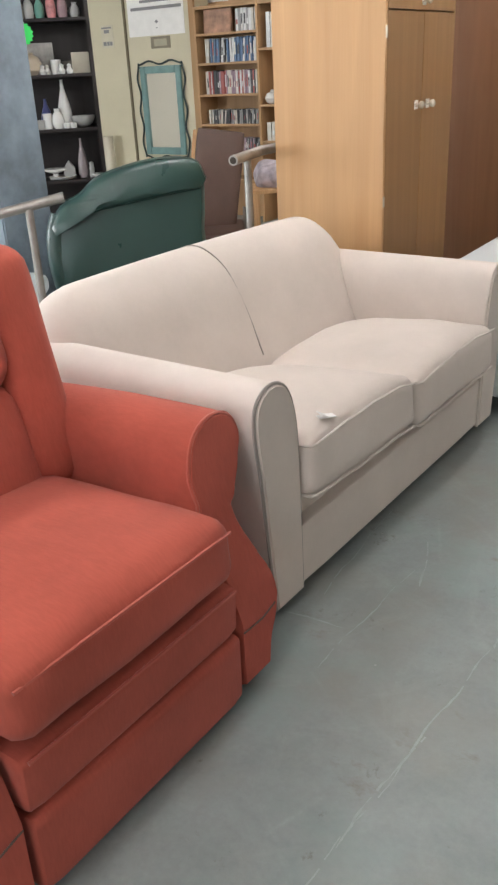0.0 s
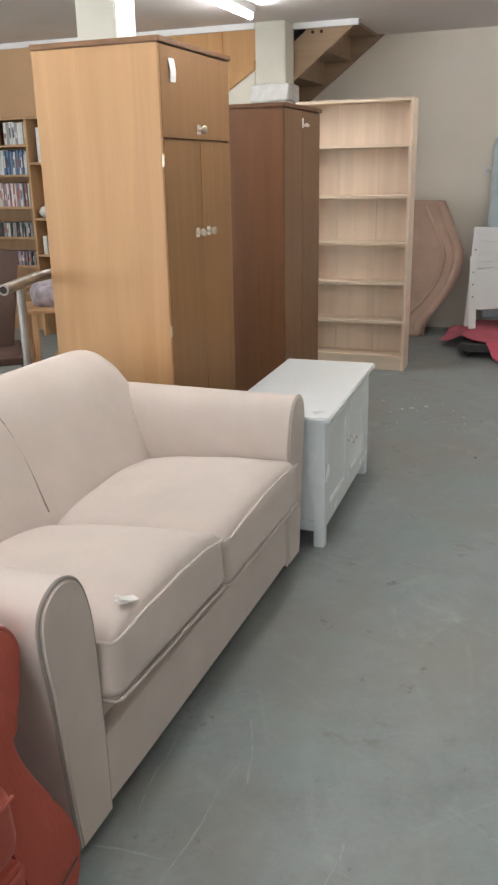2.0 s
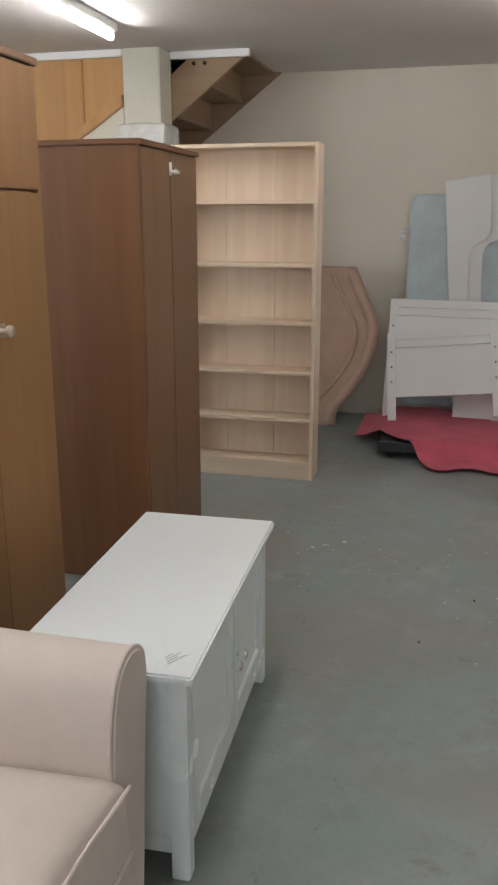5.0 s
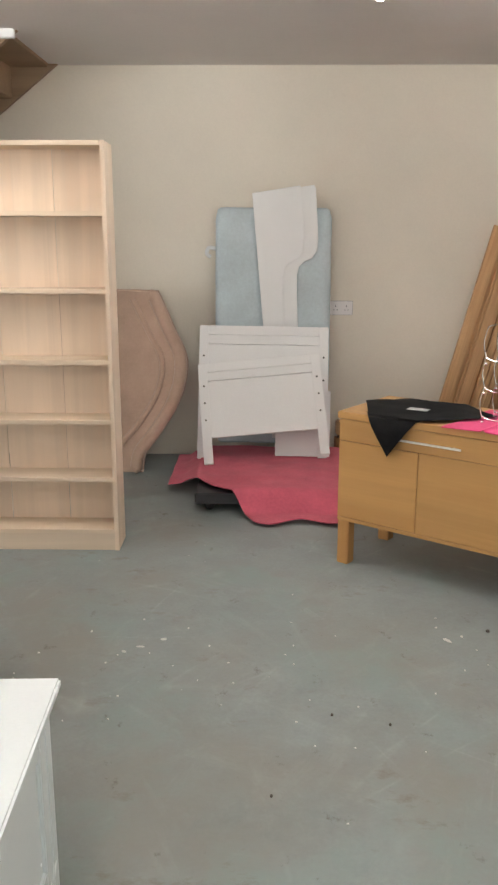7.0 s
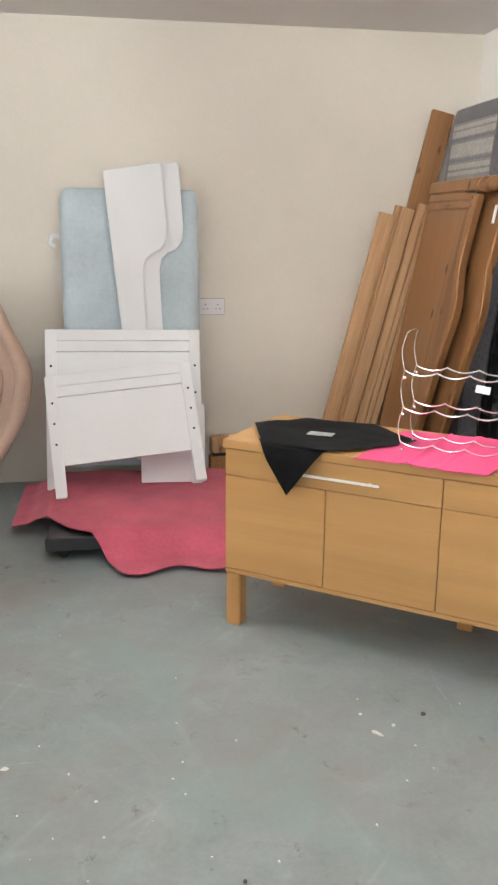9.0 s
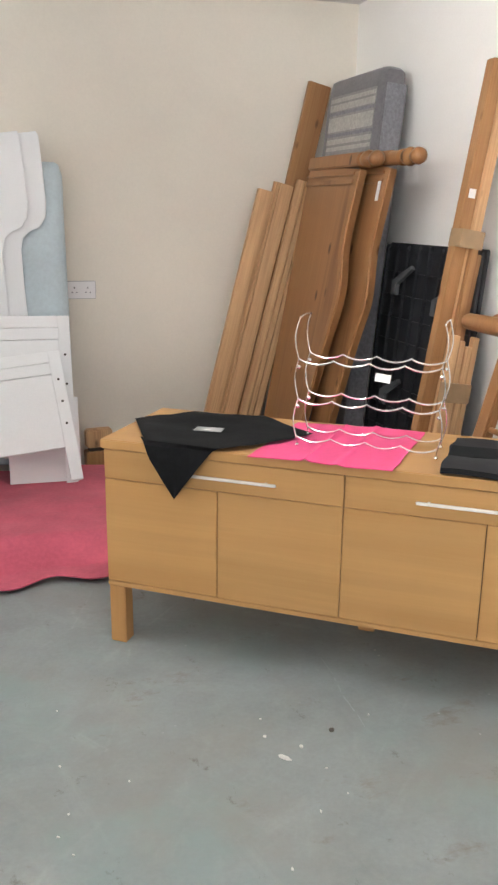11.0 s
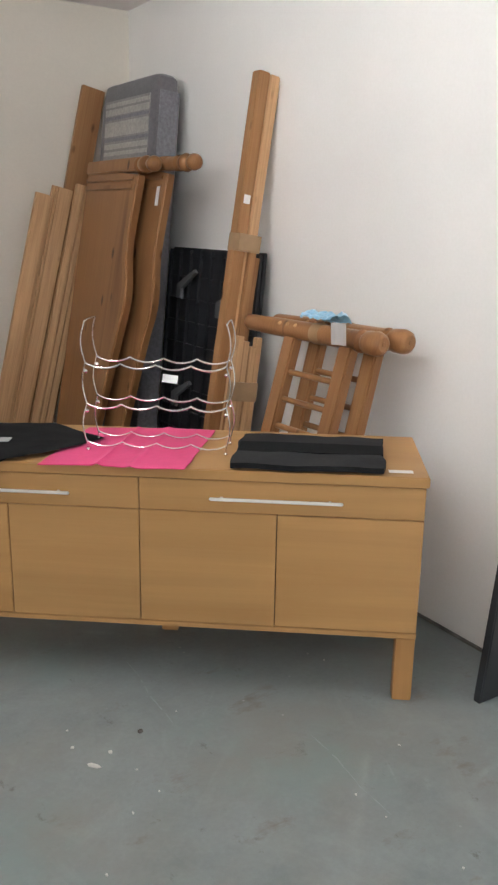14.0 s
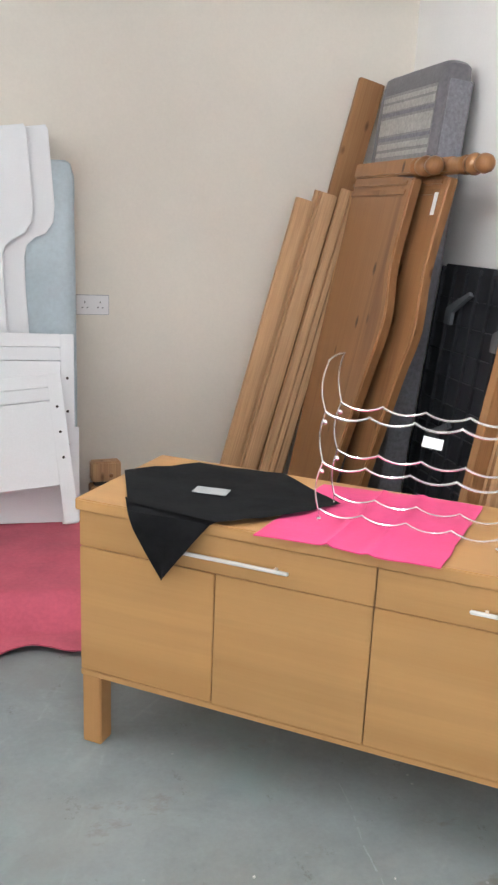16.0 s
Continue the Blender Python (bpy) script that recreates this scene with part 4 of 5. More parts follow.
    face, a = [], 0.0
    for b, d in steps:
        face += [(a * w + 0.0008, d), (b * w - 0.0008, d)]
        a = b
    return prism(face + [(w, t), (0, t)], L, "z")


TILT = 14.0
for x, y, w, t, L, mat, steps in (
        (1.372, 8.372, 0.078, 0.030, 1.550, PINEPALE, ((0.84, 0.0), (1.0, 0.010))),
        (1.460, 8.400, 0.112, 0.028, 1.588, PINEPALE, ((0.14, 0.012), (0.22, 0.0), (0.28, 0.010), (0.86, 0.0), (1.0, 0.014))),
        (1.581, 8.382, 0.114, 0.030, 1.600, PINEPALE, ((0.34, 0.004), (0.40, 0.018), (0.62, 0.0), (0.68, 0.016), (1.0, 0.002)))):
    solo("plank", moulded(w, t, L, steps), mat, pose(x, y, 0.0, 0, TILT, 0), "pale knotty pine board with moulded edges leaning in the corner", "plank", "pine boards")
leaner("plank", pose(1.682, 8.415, 0.0, 0, 14.2, 0), 0.034, 0.03, 1.58, PINEDARK, "dark pine batten leaning behind pale boards", group="pine boards")
leaner("plank", pose(1.575, 8.465, 0.0, 0, 13.0, 0), 0.125, 0.03, 2.10, PINE, "long pine board with knots leaning in the corner", group="pine boards")


def headboard(m, profile, label, post_len, post_z, left=0.0):
    """A pine bed end stood on its side: a panel with a waved edge, a turned post on top."""
    hb = thing("bed_end", m, label, "bed end", "pine bed ends")
    edge = [(p.x, p.z) for p in spline([(a, 0, z) for z, a in profile], 6)]
    part("panel", prism([(left, 0.02)] + edge + [(left, post_z)], 0.018, "y", 0.006), PINEDARK, hb)
    rim = edge
    inner = [(a - 0.042, z) for a, z in edge]
    part("rail", prism(rim + inner[::-1], 0.042, "y", -0.006, 0.006), PINEDARK, hb, "waved pine rail")
    part("bead", box(left, -0.004, post_z - 0.11, edge[-1][0] - 0.045, 0.006, post_z - 0.085, 0.004), PINEDARK, hb)
    part("bead", box(left, -0.004, post_z - 0.07, edge[-1][0] - 0.045, 0.006, post_z - 0.05, 0.004), PINEDARK, hb)
    part("stile", box(left, -0.008, post_z - 0.03, edge[-1][0] - 0.01, 0.03, post_z + 0.032, 0.006), PINEDARK, hb)
    e = edge[-1][0]
    prof = [(0.034, -0.02), (0.036, 0.0), (0.03, 0.01), (0.036, 0.03), (0.04, 0.05), (0.034, 0.068), (0.024, 0.076), (0.03, 0.09), (0.036, 0.108), (0.032, 0.128), (0.018, 0.142), (0.001, 0.145)]
    part("finial", moved(lathe(prof, 16), pose(e - 0.01 + post_len, 0.012, post_z, 0, 90, 0)), PINEDARK, hb, "turned pine finial", True)
    if post_len > 0.02:
        part("tag", box(e - 0.075, -0.0085, 1.46, e - 0.05, -0.0062, 1.545), PAPER, hb, "white paper sticker")
        part("post", moved(tube([(0, 0, 0), (post_len, 0, 0)], 0.032, 14), pose(e - 0.02, 0.012, post_z)), PINEDARK, hb, smooth=True)
    return hb


# local x runs along the wall towards the room's front, z up the lean, y towards the wall
def lean_frame(x, y, deg, yaw=-86):
    return Matrix.Translation((x, y, 0)) @ Matrix.Rotation(radians(yaw), 4, "Z") @ Matrix.Rotation(radians(-deg), 4, "X")


headboard(lean_frame(1.675, 8.22, 10.4), [(0.02, 0.40), (0.40, 0.455), (0.80, 0.53), (1.05, 0.575), (1.26, 0.525), (1.45, 0.53), (1.60, 0.54)], "honey pine bed end stood on its side", 0.0, 1.645)
headboard(lean_frame(1.765, 8.15, 10.0), [(0.02, 0.45), (0.45, 0.505), (0.82, 0.57), (1.02, 0.615), (1.24, 0.58), (1.45, 0.59), (1.60, 0.60)], "darker pine bed end stood behind another", 0.08, 1.645, 0.3)


def grey_mattress():
    m = thing("mattress", Matrix.Translation((2.045, 8.13, 0)) @ Matrix.Rotation(radians(5.2), 4, "Y") @ Matrix.Rotation(radians(2), 4, "Z"), "grey single mattress stood on end with a lace-patterned band", "mattress")
    body = soft_box(0.15, 0.62, 2.05, 0.06, 12, 0, 0, 0.003, 2)
    part("body", moved(body, pose(0.0, 0.03, 1.026)), GREY, m, smooth=True)
    part("border", box(-0.05, -0.2845, 0.1, 0.05, -0.2785, 1.97, 0.002), GREYL, m, "speckled grey border")
    part("band_ground", box(-0.0782, -0.236, 1.648, -0.0735, 0.251, 1.955, 0.001), GREYBAND, m, "grey ground of the woven band")
    for z, h, mat in ((1.70, 0.018, LACE), (1.725, 0.012, GREYL), (1.742, 0.05, LACE), (1.797, 0.012, GREYL), (1.812, 0.022, LACE), (1.678, 0.014, LACE), (1.655, 0.01, LACE), (1.84, 0.014, LACE)):
        part("band", box(-0.0792, -0.235, 1.655 + (z - 1.655) * 1.45, -0.0742, 0.25, 1.655 + (z - 1.655) * 1.45 + h * 1.4, 0.001), mat, m, "woven pale band")
    for s in (-1, 1):
        part("piping", tube([(s * 0.052, -0.277, 0.06), (s * 0.054, -0.278, 1.0), (s * 0.052, -0.275, 1.97)], 0.006, 6), GREY, m, smooth=True)


grey_mattress()


def black_panel():
    p = thing("ribbed_board", Matrix.Translation((2.165, 7.55, 0)) @ Matrix.Rotation(radians(5.0), 4, "Y"), "black ribbed plastic panel leaning on the wall", "panel")
    part("sheet", box(0.02, -0.45, 0.0, 0.035, 0.39, 1.255, 0.004), BLACKPL, p)
    for i in range(9):
        y = -0.44 + i * 0.1025
        part("rib", box(0.002, y, 0.01, 0.0195, y + 0.012, 1.245, 0.003), BLACKPL, p)
    for i in range(12):
        z = 0.03 + i * 0.108
        part("rib", box(0.008, -0.44, z, 0.0195, 0.38, z + 0.01, 0.002), BLACKPL, p)
    for y, z in ((0.22, 1.08), (-0.17, 1.02), (0.2, 0.55)):
        part("bracket", moved(prism([(-0.02, -0.07), (0.03, -0.07), (0.03, 0.0), (-0.13, 0.075), (-0.15, 0.06), (-0.02, -0.02)], 0.022, "x", -0.022, 0.004), pose(0, y, z)), plain("dark_grey_plastic", (0.11, 0.115, 0.12), 0.4), p, "dark grey bracket")


black_panel()


def taped_posts():
    g = thing("timber_bundle", Matrix.Translation((1.928, 7.1, 0)) @ Matrix.Rotation(radians(8.8), 4, "Y"), "bundle of pine bed posts bound with parcel tape", "timber")
    part("post", box(0.020, 0.0, 0.0, 0.0735, 0.054, 1.985, 0.004), PINE, g)
    part("post", box(0.0745, -0.004, 0.0, 0.122, 0.04, 1.98, 0.004), PINEPALE, g)
    part("post", box(0.1225, 0.0, 0.0, 0.152, 0.035, 1.265, 0.004), PINE, g)
    part("post", box(0.078, -0.03, 0.0, 0.112, -0.0045, 1.30, 0.004), PINE, g)
    part("tape", box(0.0185, -0.0315, 1.28, 0.1240, 0.0555, 1.35, 0.001), TAPE, g, "brown parcel tape")
    part("tag", box(0.03, -0.0025, 1.47, 0.06, -0.0012, 1.505), PAPER, g, "white paper tag")


taped_posts()


def thin_slats():
    g = thing("timber_bundle", Matrix.Translation((1.990, 7.0, 0)) @ Matrix.Rotation(radians(7.5), 4, "Y"), "bundle of thin pine slats bound with tape", "timber")
    for i in range(4):
        part("slat", box(i * 0.031, 0.006 * (i % 2), 0, i * 0.031 + 0.028, 0.03 + 0.006 * (i % 2), 0.93 - 0.02 * (i % 3), 0.002), PINEPALE, g)
    part("tape", box(-0.0015, -0.0015, 0.66, 0.1225, 0.0375, 0.74, 0.001), TAPE, g, "brown parcel tape")


thin_slats()


def cot_end(m, label, L, legs=(0.32, 0.62), leg_wood=PINEDARK):
    """A pine bed end with a thick round rail, square legs and four thin spindles."""
    c = thing("cot_end", m, label, "bed end", "pine cot ends")
    rail = [(0.03, 0.016), (0.036, 0.026), (0.05, 0.031), (0.2, 0.034), (L - 0.12, 0.036), (L - 0.1, 0.040), (L - 0.085, 0.031), (L - 0.07, 0.040), (L - 0.03, 0.042), (L - 0.01, 0.036), (L, 0.024)]
    part("rail", moved(lathe([(r, x) for x, r in rail], 18), pose(0, 0, 1.035, 0, 90, 0)), PINEDARK, c, smooth=True)
    part("tape", moved(lathe([(0.036, 0), (0.0375, 0.003), (0.0375, 0.045), (0.036, 0.048)], 18), pose(L * 0.56, 0, 1.035, 0, 90, 0)), TAPE, c, "brown parcel tape", True)
    for k in range(3):
        part("dowel", moved(lathe([(0.008, 0), (0.008, 0.003), (0.005, 0.005)], 10), pose(L * 0.34 + k * 0.045, -0.031, 1.047, 70, 0, 0)), PINEPALE, c, "pale dowel end")
    part("hole", moved(lathe([(0.009, 0), (0.009, 0.002)], 12), pose(L, 0, 1.035, 0, 90, 0)), PINEDARK, c)
    for x in legs:
        part("leg", box(x - 0.032, -0.022, 0.0, x + 0.032, 0.022, 1.01, 0.006), leg_wood, c)
    for z in (0.58, 0.68, 0.78, 0.88):
        part("spindle", tube([(legs[0] + 0.025, 0, z), (legs[1] - 0.02, 0, z)], 0.011, 10), PINEDARK, c, smooth=True)
    return c


cot_end(lean_frame(1.80, 6.90, 16.0, -86), "orange pine cot end leaning on the wall", 0.775)
cot_end(lean_frame(1.90, 6.83, 15.0, -85), "second pine cot end behind the first", 0.735, (0.30, 0.585), PINE)
def film_crease(u, v):
    x, y = (u - 0.5) * 0.10, (v - 0.5) * 0.16
    f = abs(noise.noise(Vector((x * 28, y * 22, 3.0)))) + 0.5 * abs(noise.noise(Vector((x * 60, y * 60, 8.0))))
    return (x + 0.012 * noise.noise(Vector((y * 30, x * 9, 1.0))), y, 0.012 + 0.022 * f - 0.045 * (2 * u - 1) ** 2 * abs(u - 0.5))


mask_bm = sheet(film_crease, 30, 36, 0.0015)
solo("plastic_film", mask_bm, BLUEPL, pose(2.14, 6.465, 1.045, 0, 12, 6), "crumpled pale-blue plastic film on the cot rail", "plastic film", smooth=True)
solo("paper_tag", sheet(lambda u, v: (0.005 * math.sin(5 * u), -u * 0.085, v * 0.075 + 0.02 * u), 5, 4, 0.001), PAPER, pose(2.030, 6.285, 0.985, 8, -10, 0), "creased white paper tag taped on the cot rail", "label")
solo("black_board", prism([(0, 0), (0.24, 0), (0.24, 0.9), (0.1, 0.9)], 0.03, "y", 0, 0.004), BLACKPL, pose(2.10, 5.585, 0.0), "black board standing against the wall", "board")


# ---- by the back wall ----
def blue_mattress():
    m = thing("cot_mattress", Matrix.Translation((0.395, 8.36, 0.13)) @ Matrix.Rotation(radians(-3.0), 4, "X"), "pale blue quilted mattress stood against the wall", "mattress")
    bm = soft_box(0.72, 0.11, 1.475, 0.045, 16, 0, 0, 0.004, 3)
    for v in bm.verts:
        if v.co.z < -0.1:
            v.co.y += 0.008 * math.sin(v.co.z * 80 + 2 * math.sin(v.co.x * 6)) + 0.006 * noise.noise(v.co * 9)
    part("cover", moved(bm, pose(0, 0, 0.74)), BLUEMAT, m, smooth=True)
    part("strap", tube(spline([(-0.36, 0.0, 1.23), (-0.40, -0.02, 1.235), (-0.415, -0.01, 1.2), (-0.39, -0.01, 1.18)], 4), 0.012, 6), WHITEM, m, "white tie", True)


blue_mattress()


def bed_side(m, label):
    """A white bed side board with a stepped, rounded cut-out."""
    pts = [(0.0, 1.56), (0.29, 1.59), (0.30, 1.57), (0.305, 1.27), (0.295, 1.20), (0.26, 1.155), (0.215, 1.14), (0.18, 1.11), (0.165, 1.06), (0.16, 0.9), (0.16, 0.05), (0.055, 0.05)]
    s = solo("bed_side_board", prism(pts, 0.022, "y", 0.0, 0.003), WHITEM, m, label, "board", "white bed side boards")
    return s


bed_side(pose(0.345, 8.268, 0.13, -2.2, -3, 0), "white melamine bed side board with a curved cut-out")
bed_side(pose(0.432, 8.298, 0.135, -2.2, -3, 0), "white melamine bed side board behind its twin")


def cot_panel(m, W, H, label, foot=0.13):
    c = thing("bed_end", m, label, "bed end", "white bed ends")
    for x in (0.0, W - 0.055):
        part("leg", box(x, 0, 0, x + 0.055, 0.022, H, 0.003), WHITEM, c)
    part("panel", box(0.0555, 0.004, foot, W - 0.0555, 0.018, H - 0.115, 0.002), WHITEM, c)
    part("rail", box(0.0555, 0.0, H - 0.1125, W - 0.0555, 0.022, H - 0.058, 0.002), WHITEM, c)
    part("rail", box(0.0555, 0.001, H - 0.0555, W - 0.0555, 0.021, H, 0.002), WHITEM, c)
    for x in (0.028, W - 0.028):
        for z in (0.3, 0.42, 0.54):
            part("screw_hole", moved(lathe([(0.006, 0), (0.006, 0.0012)], 8), pose(x, -0.0006, z * H / 0.7, 90, 0, 0)), SHADOWGAP, c)
    return c


cot_panel(pose(-0.062, 7.965, 0.125, -16, 0.8, 0), 0.785, 0.815, "white melamine bed end leaning upright", 0.16)
cot_panel(pose(-0.005, 7.765, 0.143, -31, -5.2, 1), 0.735, 0.63, "smaller white melamine bed end leaning askew", 0.16)
solo("white_board", box(0, 0, 0, 0.33, 0.018, 0.4, 0.002), WHITEM, pose(0.41, 7.985, 0.14, -14, 1, 0), "small white ribbed board behind the bed ends", "board")


def dolly():
    d = thing("dolly", I4, "low black plastic furniture dolly on castors", "dolly")
    part("deck", box(-0.02, 7.33, 0.075, 0.80, 8.12, 0.105, 0.006), BLACKPL, d)
    for i in range(5):
        part("rib", box(-0.02 + i * 0.2, 7.325, 0.06, 0.0 + i * 0.2, 8.12, 0.0745, 0.003), BLACKPL, d)
    part("rim", box(-0.025, 7.315, 0.05, 0.80, 7.329, 0.11, 0.004), BLACKPL, d)
    for x, y in ((0.05, 7.38), (0.72, 7.38), (0.05, 8.05), (0.72, 8.05)):
        part("castor", moved(lathe([(0.014, -0.014), (0.027, -0.012), (0.029, 0.0), (0.027, 0.012), (0.014, 0.014)], 14), pose(x, y, 0.029, 90, 0, 20)), BLACKPL, d, "black castor", True)


dolly()


def blanket():
    """A fleece thrown over the dolly; its front spills on the floor."""
    def f(u, v):
        x = -0.2 + 1.08 * u
        back = 8.28 - 0.05 * u
        front = 7.62 - 0.50 * min(1, max(0, (u - 0.1) / 0.36)) ** 1.2 + 0.03 * math.sin(u * 21)
        y = back + (front - back) * v
        on = x > -0.03 and y > 7.33
        z = 0.112 if on else 0.012
        if x <= -0.03:
            z = 0.112 - min(1, (-0.03 - x) / 0.10) * 0.06
        if y <= 7.33:
            z = max(0.010, 0.112 - (7.33 - y) * 1.0)
        k = Vector((x * 5, y * 5, 1.3))
        z += 0.010 * (1 + noise.noise(k)) + 0.003 * (1 + noise.noise(k * 3))
        return (x, y, z)
    solo("blanket", sheet(f, 70, 50, 0.006), BLANKET, I4, "raspberry fleece blanket spread over a dolly and the floor", "blanket", smooth=True)


blanket()


def fawn_headboard():
    """A padded headboard with a waved outline, seen from the side it stands on."""
    h = thing("padded_headboard", pose(0, 8.08, 0, -7, 0, 0), "fawn velour headboard with a waved padded rim", "headboard")
    right = [(0.0, -0.41), (0.13, -0.385), (0.27, -0.28), (0.47, -0.165), (0.70, -0.125), (0.90, -0.205), (1.04, -0.265), (1.125, -0.305)]
    edge = [(p.x, p.z) for p in spline([(a, 0, z) for z, a in right], 5)]
    part("board", prism([(-1.15, 0.0), (-0.5, 0.0)] + edge + [(-0.5, 1.13), (-1.15, 1.13)], 0.05, "y", 0, 0.012), SUEDE, h, smooth=True)
    part("roll", tube([(a - 0.045, 0.0, min(max(z, 0.03), 1.09)) for a, z in edge], 0.04, 10), SUEDE, h, "padded roll", True)
    part("roll", tube([(a - 0.16, 0.0, 0.06 + z * 0.9) for a, z in edge], 0.018, 8), SUEDE, h, "inner padded roll", True)


fawn_headboard()


def socket():
    s = thing("wall_socket", pose(0.838, Y1, 0.985), "white double wall socket", "socket")
    part("back_box", box(-0.076, -0.008, -0.046, 0.076, 0, 0.046, 0.003), plain("grey_rim", (0.4, 0.38, 0.38), 0.6), s)
    part("plate", box(-0.073, -0.013, -0.043, 0.073, -0.0082, 0.043, 0.002), SOCKET, s)
    for x in (-0.035, 0.035):
        for dx, dz, w, hh in ((0, 0.012, 0.004, 0.009), (-0.011, -0.012, 0.007, 0.004), (0.011, -0.012, 0.007, 0.004)):
            part("pin_hole", box(x + dx - w / 2, -0.0145, dz - hh / 2, x + dx + w / 2, -0.0125, dz + hh / 2), SHADOWGAP, s)
        part("switch", box(x - 0.006 + 0.02 * (1 if x < 0 else -1), -0.016, 0.018, x + 0.006 + 0.02 * (1 if x < 0 else -1), -0.0118, 0.034, 0.001), SOCKET, s)


socket()
off = thing("timber_offcut", pose(0.815, 8.40, 0.0, 0, 0, 6), "short carved pine bed block stood by the wall", "offcut")
part("block", box(0, 0, 0, 0.15, 0.07, 0.150, 0.005), PINE, off)
part("slot", box(0.02, 0.006, 0.1505, 0.13, 0.064, 0.1675), SHADOWGAP, off, "dark slot")
part("block", box(0.005, 0.002, 0.168, 0.145, 0.068, 0.265, 0.008), PINEPALE, off)
part("peg", moved(lathe([(0.010, 0), (0.010, 0.008), (0.006, 0.010)], 10), pose(0.095, 0.002, 0.20, 90, 0, 0)), PINEDARK, off, "dark peg", True)
structure("baseboard", box(X1 - 0.008, 4.7, 0, X1, Y1, 0.014, 0.003), plain("dark_foot_strip", (0.17, 0.16, 0.145), 0.9, var=0.3, scale=18), "thin dark mottled strip at the wall's foot", category="baseboard")


# ---- the shop beyond the rails ----
structure("wall_shop", box(X0, 7.25, 0, -4.345, 7.45, CEILING - 0.001), CREAMDOOR, "cream painted board wall with notices")
structure("trim", box(-5.225, 7.235, 0, -5.195, 7.249, CEILING - 0.002, 0.003), plain("dark_seam", (0.16, 0.13, 0.08), 0.7), "dark joint between two boards", category="trim")
structure("trim", box(-4.40, 7.215, 0, -4.342, 7.249, CEILING - 0.002, 0.004), SHELFTAN, "tan wooden corner post", category="trim")
structure("wall_pillar", box(-3.04, 3.46, 0, -2.67, 3.79, CEILING - 0.001, 0.008), BLUEGREY, "blue-grey painted square pillar, scraped", category="pillar")


def poster(name, x0, x1, z0, z1, label, mat=PAPER):
    p = solo(name, box(x0, 0, z0, x1, 0.003, z1), mat, pose(0, 7.246, 0), label, "notice")
    return p


p = poster("poster", -5.165, -4.475, 1.645, 1.99, "white printed poster with a small crest")
for i, (a, b, z, h) in enumerate(((-5.0, -4.62, 1.925, 0.022), (-5.12, -4.5, 1.865, 0.026))):
    part("line", box(a, -0.0015, z, b, 0, z + h), INK, p, "line of small print")
part("crest", moved(lathe([(0.012, -0.05), (0.03, -0.03), (0.012, -0.01), (0.035, 0.02), (0.02, 0.05), (0.002, 0.07)], 8), pose(-4.81, 0.002, 1.74) @ Matrix.Diagonal((1, 0.08, 1, 1))), INK, p, "grey crest")
p = poster("notice", -4.90, -4.66, 1.535, 1.635, "small dark framed notice on the wall", plain("olive_card", (0.25, 0.22, 0.16), 0.7))
part("card", box(-4.86, -0.002, 1.555, -4.70, 0, 1.615), plain("buff_card", (0.42, 0.38, 0.28), 0.8), p)
p = poster("notice", -4.93, -4.65, 2.03, 2.14, "small dark framed notice on the wall", plain("brown_card", (0.16, 0.13, 0.1), 0.7))
p = poster("notice", -5.54, -5.38, 1.57, 1.77, "cream notice with blocks of print", plain("cream_card", (0.62, 0.58, 0.46), 0.8))
for a, b, z, h in ((-5.53, -5.40, 1.74, 0.014), (-5.50, -5.43, 1.70, 0.03), (-5.52, -5.48, 1.59, 0.035), (-5.47, -5.44, 1.59, 0.035), (-5.43, -5.40, 1.59, 0.035)):
    part("print", box(a, -0.0015, z, b, 0, z + h), INK, p)
p = solo("notice", box(-4.43, 0, 1.89, -4.15, 0.003, 2.13), PAPER, pose(0, 7.496, 0), "white notice with green printed lines", "notice")
for i in range(5):
    part("line", box(-4.40 + 0.015 * (i % 2), -0.0015, 1.92 + 0.042 * i, -4.18 - 0.01 * (i % 3), 0, 1.942 + 0.042 * i), plain("green_print", (0.25, 0.36, 0.27), 0.8) if i == 0 else INK, p)


def wavy_mirror():
    m = thing("mirror", pose(0, 7.235, 0), "tall mirror in a teal frame with waved dark iron edging", "mirror")
    x0, x1, z0, z1 = -5.06, -4.55, 0.585, 1.385
    part("glass", box(x0 + 0.06, 0.004, z0 + 0.06, x1 - 0.06, 0.008, z1 - 0.06), MIRROR, m, "silvered mirror glass")
    for b in ((x0, z0, x0 + 0.065, z1), (x1 - 0.065, z0, x1, z1), (x0 + 0.0655, z0, x1 - 0.0655, z0 + 0.065), (x0 + 0.0655, z1 - 0.065, x1 - 0.0655, z1)):
        part("frame", box(b[0], -0.012, b[1], b[2], 0.012, b[3], 0.005), TEAL, m)
    def wave(a, b, out, n):
        pts = []
        for k in range(41):
            s = k / 40
            p = Vector(a).lerp(Vector(b), s)
            pts.append(tuple(p + Vector(out) * (0.010 - 0.015 * math.cos(2 * math.pi * n * s))))
        part("scroll", tube(pts, 0.009, 6), IRON, m, "waved iron edging", True)
    wave((x0 - 0.02, 0, z0 - 0.03), (x0 - 0.02, 0, z1 + 0.03), (-1, 0, 0), 3)
    wave((x1 + 0.02, 0, z0 - 0.03), (x1 + 0.02, 0, z1 + 0.03), (1, 0, 0), 3)
    wave((x0 - 0.02, 0, z0 - 0.02), (x1 + 0.02, 0, z0 - 0.02), (0, 0, -1), 2)
    wave((x0 - 0.02, 0, z1 + 0.02), (x1 + 0.02, 0, z1 + 0.02), (0, 0, 1), 2)


wavy_mirror()


